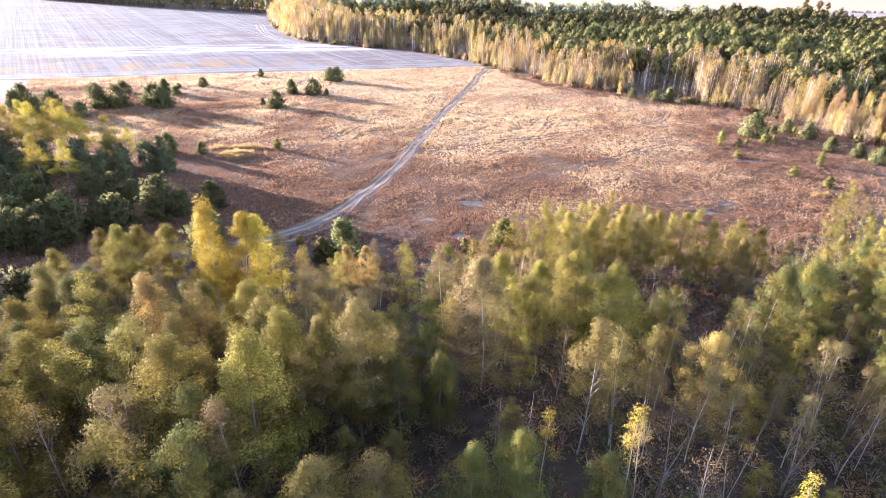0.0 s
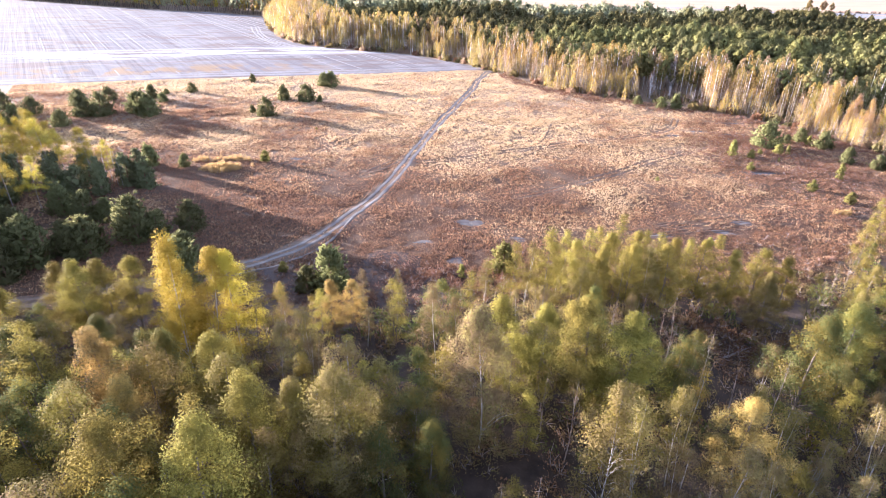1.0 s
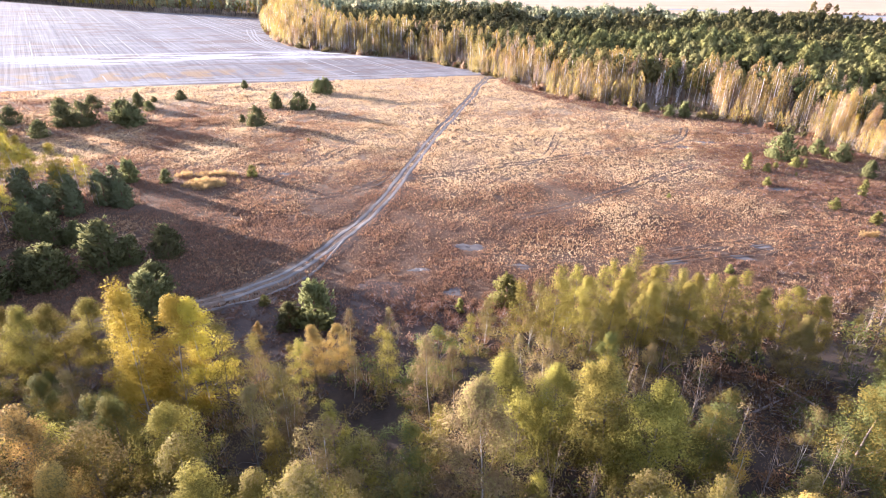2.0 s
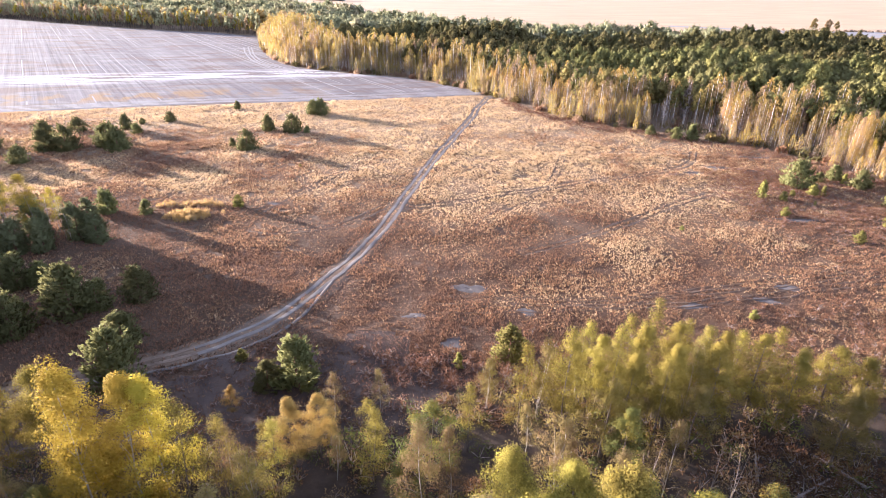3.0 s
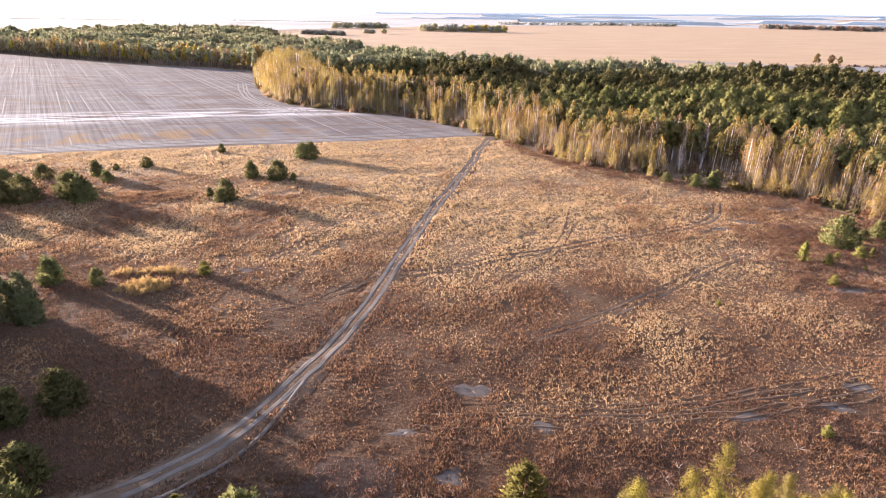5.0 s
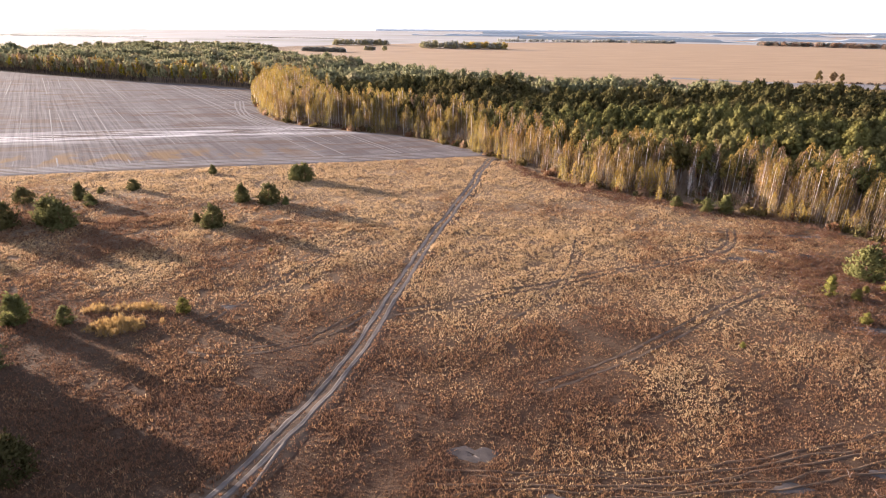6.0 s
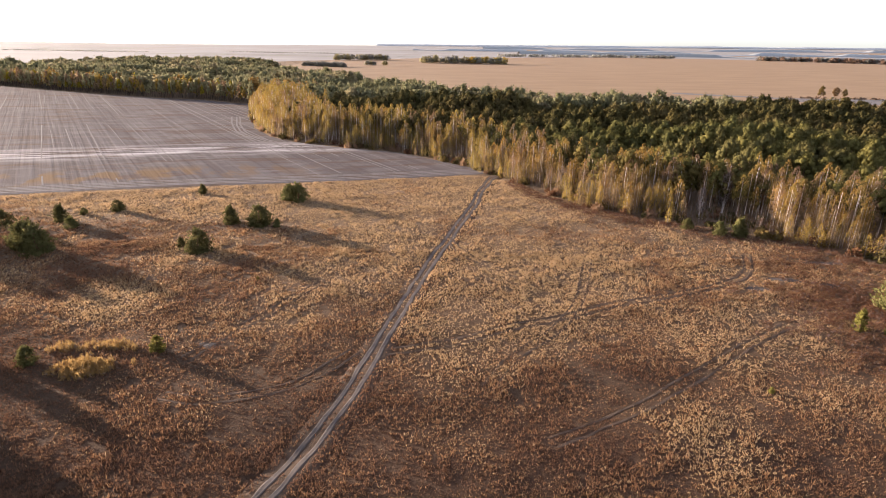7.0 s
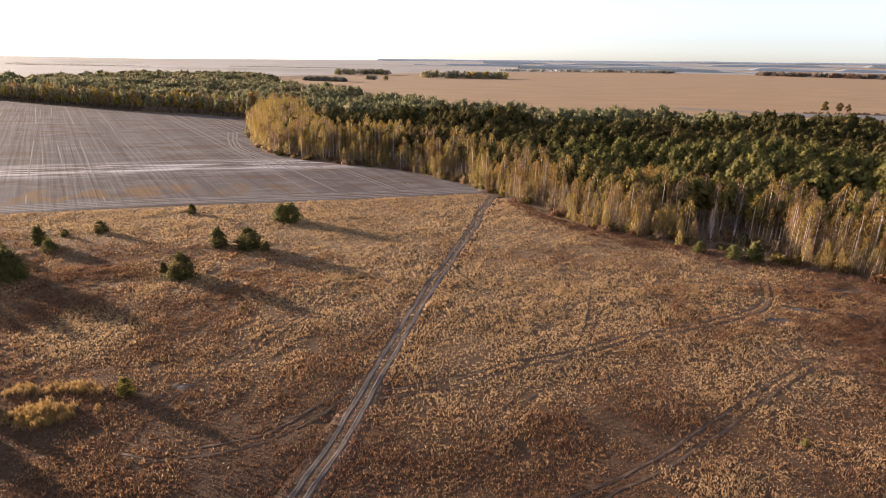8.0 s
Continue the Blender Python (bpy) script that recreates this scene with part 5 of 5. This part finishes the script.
def belt_floor():
    r = np.random.default_rng(54)
    inn = inward(front)
    out = []
    for _ in range(900):
        k = int(r.integers(0, len(front)))
        x, y = front[k] + inn[k] * r.uniform(-1, 16)
        out.append((x, y, r.uniform(0.8, 1.8), r.uniform(0.8, 2.8)))
    return out


def belt_stems():
    """Thin leafless birch stems crowding the wood's edge."""
    r = np.random.default_rng(62)
    inn = inward(front)
    n = 9000
    k = r.integers(0, len(front) - 12, n)
    dist = np.abs(r.normal(0, 10, n)) + 0.3
    xy = front[k] + inn[k] * dist[:, None] + r.normal(0, 0.6, (n, 2))
    dist = np.where((xy[:, 0] > 57) & (xy[:, 0] < 76), 0.1, dist)
    tall = np.clip(4.0 + 0.45 * dist, 4.0, 9.5) * r.uniform(0.7, 1.25, n)
    w = r.uniform(0, 2 * np.pi, n)
    side = np.stack([np.cos(w), np.sin(w), 0 * w], -1) * 0.04
    up = np.where(r.uniform(0, 1, n) < 0.45, 0.0, 0.5) * tall * r.uniform(0.3, 1.2, n)
    foot = np.column_stack([xy, up - 0.1])
    tip = foot + np.column_stack([r.normal(0, 0.05, (n, 2)) * tall[:, None], tall])
    v = np.stack([foot - side, foot + side, tip], 1).reshape(-1, 3)
    ob = new("birch_stems", mesh_of("birch_stems", [(v, np.arange(3 * n).reshape(-1, 3), r.integers(0, 5, n))], [TWIG, TWIG_DIM, EDGE_ROSE, TWIG, OLIVE]))
    tagged(ob, "crowd of thin pale birch stems along a wood", "stems", kind="stuff")


belt_stems()
brush("belt_undergrowth", belt_floor(), [FOREST_OLIVE, RUSSET, OLIVE, EDGE_ROSE], "dark undergrowth at the foot of a birch belt", "undergrowth", leaf=0.5, seed=57)


def pine_mass():
    r = np.random.default_rng(55)
    out = []
    for step, ymin, ymax in ((5.9, 100, 400), (7.6, 400, 640), (11.5, 640, 1110)):
        xs, ys = np.meshgrid(np.arange(-1080 if step > 6 else -300, 420, step), np.arange(ymin, ymax, step * 0.9))
        x, y = xs.ravel() + r.uniform(-0.45, 0.45, xs.size) * step, ys.ravel() + r.uniform(-0.45, 0.45, xs.size) * step
        ok = in_poly(x, y, wood_poly)
        ok &= (np.abs(x) < 0.95 * (y - 40) + 20)
        x, y = x[ok], y[ok]
        d = np.minimum(gap_to(front[::3], x, y), gap_to(front_2[::3], x, y))
        keep = (d > 12) & ((value_noise(x, y, 26, 94) > 0.2) | (r.uniform(0, 1, len(x)) < 0.35))
        x, y, d = x[keep], y[keep], d[keep]
        tall = 0.65 * value_noise(x, y, 30, 91) + 0.35 * value_noise(x, y, 12, 93)
        h = (5.2 + 15.0 * tall + r.normal(0, 1.0, len(x))) * np.clip(0.7 + d / 60, 0.7, 1.0)
        w = step * r.uniform(0.95, 1.5, len(x)) * (0.8 + 0.6 * tall)
        u = value_noise(x, y, 35, 92) + r.normal(0, 0.16, len(x))
        m = np.where(u < 0.46, 0, np.where(u < 0.58, 1, np.where(u < 0.84, 2, 3)))
        yellow = (d < 34) & (r.uniform(0, 1, len(x)) < 0.22)
        m = np.where(yellow, 4, m)
        out.append(np.stack([x, y, h, w, m], -1))
    return np.vstack(out)


mass = pine_mass()
WOOD_MATS = [PINE, PINE_LIT, FOREST_OLIVE, PINE_LIT, OLIVE]
near_mass = (mass[:, 1] < 290) & (mass[:, 0] > -60)
far_trees("pine_wood", mass[near_mass], "pine", WOOD_MATS, PINE_BARK, "dense dark pine wood with olive-lit crowns", 56, variants=10, many=1000)
far_trees("pine_wood", mass[(mass[:, 1] < 400) & ~near_mass], "pine", WOOD_MATS, PINE_BARK, "dense dark pine wood behind the birch edge", 46, variants=8, many=340)
far_trees("distant_pine_wood", mass[mass[:, 1] >= 400], "pine", [HAZED_PINE, HAZED_OLIVE, HAZED_PINE, HAZED_OLIVE, EDGE_GOLD], PINE_BARK, "far part of a dense pine wood, paled by haze", 60, variants=6, many=110)


def second_edge():
    """Yellowing trees along the far side of the field."""
    r = np.random.default_rng(58)
    inn = inward(front_2)
    out = []
    for _ in range(900):
        k = int(len(front_2) * r.uniform(0.35, 1.0)) - 1
        dist = abs(r.normal(0, 8)) + 1
        x, y = front_2[k] + inn[k] * dist
        h = r.uniform(7, 16.5)
        out.append((x, y, h, h * r.uniform(0.26, 0.42), r.choice(4, p=[0.42, 0.28, 0.2, 0.1])))
    return out


far_trees("field_side_wood", second_edge(), "pine", [HAZED_OLIVE, EDGE_ROSE, EDGE_GOLD, YELLOW], BARK, "olive and yellow trees along the far field edge", 59, many=60)


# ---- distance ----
# copse and hedge leaves greyed and paled: haze is part of these colours
HAZED_LEAF = leaf_mat("hazed_copse_leaves", (0.28, 0.27, 0.23), (0.38, 0.365, 0.315), 0.45)
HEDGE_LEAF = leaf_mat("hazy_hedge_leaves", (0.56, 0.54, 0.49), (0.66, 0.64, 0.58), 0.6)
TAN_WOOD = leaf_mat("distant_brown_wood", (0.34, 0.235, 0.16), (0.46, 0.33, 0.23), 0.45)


def row_of_trees(name, x0, y0, x1, y1, depth, count, h, mats, label, seed, width=1.0):
    r = np.random.default_rng(seed)
    t = r.uniform(0, 1, count)
    x, y = x0 + (x1 - x0) * t, y0 + (y1 - y0) * t + r.uniform(0, depth, count)
    hh = h * r.uniform(0.7, 1.15, count)
    return far_trees(name, np.stack([x, y, hh, hh * width * r.uniform(0.8, 1.5, count), r.integers(0, len(mats), count)], -1), "bush", mats, BARK, label, seed, 3, many=50)


row_of_trees("dark_copse", -105, 1400, 10, 1420, 60, 60, 15, [HAZED_LEAF, HAZED_OLIVE], "dark copse standing in a tan field", 61)
row_of_trees("yellow_copse", 10, 1420, 92, 1430, 40, 45, 15, [HAZED_OLIVE, HAZED_LEAF, EDGE_GOLD], "yellowing copse standing in a tan field", 62)
row_of_trees("bush_clump", -205, 1209, -160, 1209, 14, 14, 9, [HAZED_LEAF, HAZED_OLIVE], "small clump of bushes in a tan field", 63)
row_of_trees("hedge_wood", -330, 1500, -205, 1560, 50, 60, 14, [HAZED_LEAF, HAZED_OLIVE], "hazy hedge wood at the edge of a field", 64)
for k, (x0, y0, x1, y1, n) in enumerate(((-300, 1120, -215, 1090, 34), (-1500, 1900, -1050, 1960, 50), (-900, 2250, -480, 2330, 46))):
    row_of_trees("hedgerow", x0, y0, x1, y1, 30, 3 * n, 8 if k == 0 else 4.5, [HEDGE_LEAF] if k else [HAZED_LEAF], "hazy hedgerow on the far plain", 170 + k)
row_of_trees("brown_wood", 1180, 2480, 1750, 2060, 60, 260, 19, [TAN_WOOD, HAZED_LEAF], "long brown wood edge behind a tan field", 65)
row_of_trees("low_wood", 560, 2600, 900, 2650, 60, 90, 13, [HEDGE_LEAF, HAZED_LEAF], "low dark wood behind a tan field", 66)
row_of_trees("low_wood", 120, 2330, 560, 2560, 80, 120, 11, [HEDGE_LEAF, HAZED_LEAF], "low grey-green wood behind a tan field", 67)
row_of_trees("lane_bushes", 300, 606, 420, 606, 3, 40, 2.2, [TAN_WOOD], "low brown bushes along a lane", 68)

lone = [(tree("lone_tree", 360 + i, 10.5, 3.6, 0.2, round_top, BARK, mat, 80, 20, 0.6, 0.6, 16, 0.22), 10.5) for i, mat in enumerate((OLIVE, PINKISH))]
set_out(lone, [(336, 622, 10.4, 0), (353, 628, 9.0, 1), (361, 627, 7.8, 0)], "lone dark round-crowned tree beside a field lane", "tree", "lone field trees")


def far_ridges():
    """Hazy wooded ridges near the horizon, one behind the other."""
    r = np.random.default_rng(71)
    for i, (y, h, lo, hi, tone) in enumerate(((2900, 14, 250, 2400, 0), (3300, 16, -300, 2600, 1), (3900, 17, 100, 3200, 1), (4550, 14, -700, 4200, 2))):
        n = 500
        x = np.linspace(lo, hi, n)
        yy = y + 60 * np.sin(x / 400 + i) + 0.02 * np.abs(x)
        patchy = np.clip(3.2 * value_noise(x, 0 * x + i * 11, 180, 70 + i) - 0.4, 0.3, 1) if i < 3 else 1
        top = np.maximum(h * (0.55 + 0.6 * value_noise(x, 0 * x + i * 37, 260, 80 + i)) * patchy + r.normal(0, 0.7, n), 0.3)
        z = rise(x, yy)
        v = np.concatenate([np.stack([x, yy, z], -1), np.stack([x, yy + 10, z + top * 0.8], -1), np.stack([x, yy + 40, z + top], -1), np.stack([x, yy + 160, z], -1)])
        # the haze is in the ridge colour itself, paler with each tone
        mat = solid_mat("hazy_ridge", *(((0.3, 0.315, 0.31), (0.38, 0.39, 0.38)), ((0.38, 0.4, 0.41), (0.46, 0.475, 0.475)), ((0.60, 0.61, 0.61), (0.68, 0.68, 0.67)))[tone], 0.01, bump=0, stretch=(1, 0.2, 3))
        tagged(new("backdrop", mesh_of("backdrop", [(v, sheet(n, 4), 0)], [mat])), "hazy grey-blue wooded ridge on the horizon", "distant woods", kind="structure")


far_ridges()


# ---- meadow grass ----
def grass():
    """Dry tussocks in their tens of thousands: bent blades fanning from each root."""
    r = np.random.default_rng(81)
    n = 600000
    u = r.uniform(0, 1, n)
    y = np.where(r.uniform(0, 1, n) < 0.68, 56 + 114 * u, 165 + 80 * u)
    x = r.uniform(-1.15, 1, n) * (58 + 0.52 * (y - 60))
    near_edge = 205.5 + 0.3155 * (x + 122)
    ok = (y < near_edge - 1) & (y > wood_depth(x) - 4) & ((y > heath_depth(x) - 1) | (r.uniform(0, 1, n) < 0.4)) & ((y > heath_depth(x) + 9) | (x > -14) | (r.uniform(0, 1, n) < 0.55))
    ok &= y < np.interp(x, [-200, 12, 23, 36, 47, 67, 82, 104, 160], [400, 240, 226, 206, 199, 187, 176, 140, 95])
    x, y = x[ok], y[ok]
    gap = track_gap(x, y)
    ok = (gap > 1.35) | ((gap < 0.30) & (r.uniform(0, 1, len(x)) < 0.8))
    for bx, by, rx, ry in BARE:
        ok &= ((x - bx) / rx) ** 2 + ((y - by) / ry) ** 2 > 0.35 + 0.5 * r.uniform(0, 1, len(x))
    for points, cut in zip(FAINT, (0.38, 0.34, 0.1, 0.22, 0.18, 0.18)):
        line = smooth_line(points, 0.7)
        near = (x > line[:, 0].min() - 2) & (x < line[:, 0].max() + 2) & (y > line[:, 1].min() - 2) & (y < line[:, 1].max() + 2)
        d = np.full(len(x), 99.0)
        d[near] = line_gap(line, x[near], y[near])
        ok &= (np.abs(d - 0.8) > cut) | (r.uniform(0, 1, len(x)) < 0.15)
    thick = value_noise(x, y, 3.0, 82) * 0.6 + value_noise(x, y, 11, 83) * 0.4
    ok &= r.uniform(0, 1, len(x)) < np.clip(2.0 * thick - 0.05, 0.4, 1)
    ok &= value_noise(x, y, 0.9, 97) + 0.5 * value_noise(x, y, 2.3, 98) > np.interp(y, [120, 160], [0.35, 0.42])
    x, y = x[ok], y[ok]
    n = len(x)
    tall = 0.1 + 0.23 * value_noise(x, y, 5, 84) * r.uniform(0.5, 1.3, n) + 0.14 * value_noise(x, y, 0.9, 85)
    tall *= 1 + np.clip((y - 125) / 40, 0, 1) * (0.9 * value_noise(x, y, 1.8, 102) - 0.1)
    kind = value_noise(x, y, 14, 86) * 0.55 + value_noise(x, y, 4, 87) * 0.3 + r.normal(0, 0.13, n)
    kind += np.interp(x, [-60, 20, 60, 90], [0.05, 0, 0.0, 0.14]) + 0.36 * np.clip((x - 52) / 14, 0, 1) * np.clip((y - 112) / 12, 0, 1) * value_noise(x, y, 9, 101) - np.interp(y, [80, 95, 112, 130, 165, 230], [-0.04, 0.0, -0.07, 0.12, 0.28, 0.36]) + np.interp(x, [-35, -5, 12, 50], [0.24, 0.14, 0.0, -0.04]) * np.clip((140 - y) / 20, 0, 1)
    kind += 0.3 * np.clip((-28 - x) / 14, 0, 1) * np.clip((y - 140) / 15, 0, 1) * np.clip((198 - y) / 15, 0, 1) + 0.4 * (value_noise(x, y, 19, 99) - 0.5)
    mi = np.where(kind < 0.36, 0, np.where(kind < 0.56, 1, 2))
    mi = np.where(r.uniform(0, 1, n) < 0.11 + 0.45 * (y < heath_depth(x) + 2), 3, mi)
    blades = 3
    w = r.uniform(0, 2 * np.pi, (n, blades))
    lean = r.uniform(0.2, 1.1, (n, blades)) * tall[:, None]
    z0 = swell(x, y)[:, None] - 0.03 + 0 * w
    wide = (0.024 + 0.045 * r.uniform(0, 1, (n, blades))) * (0.7 + tall[:, None]) * np.interp(y, [120, 165], [1, 1.5])[:, None]
    rx, ry = np.cos(w), np.sin(w)
    bx, by = x[:, None] + 0.05 * rx, y[:, None] + 0.05 * ry
    v = np.stack([np.stack([bx - ry * wide, by + rx * wide, z0], -1), np.stack([bx + ry * wide, by - rx * wide, z0], -1),
                  np.stack([bx + rx * lean, by + ry * lean, z0 + tall[:, None] * r.uniform(0.6, 1.1, (n, blades))], -1)], 2).reshape(-1, 3)
    ob = new("meadow_grass", mesh_of("meadow_grass", [(v, np.arange(len(v)).reshape(-1, 3), np.repeat(mi, blades))], [STRAW, TAWNY, REDGRASS, DARKGRASS]))
    tagged(ob, "matted dry straw and rust coloured meadow grass", "grass", kind="stuff")


grass()


def reeds():
    r = np.random.default_rng(88)
    out = []
    for cx, cy, sx, sy, n in ((-48.2, 121.0, 3.1, 2.0, 230), (-52, 126, 4.5, 1.4, 26), (-47, 126.5, 4, 1.2, 20), (70, 106, 1.2, 0.8, 16)):
        for _ in range(n):
            out.append((cx + r.normal(0, sx * 0.5), cy + r.normal(0, sy * 0.5), 0.45, r.uniform(0.6, 1.2)))
    return out


brush("golden_reeds", reeds(), [GOLDGRASS], "patch of tall golden dry reed grass", "grass", leaf=0.09, seed=89, upright=3.0, long=5.0)
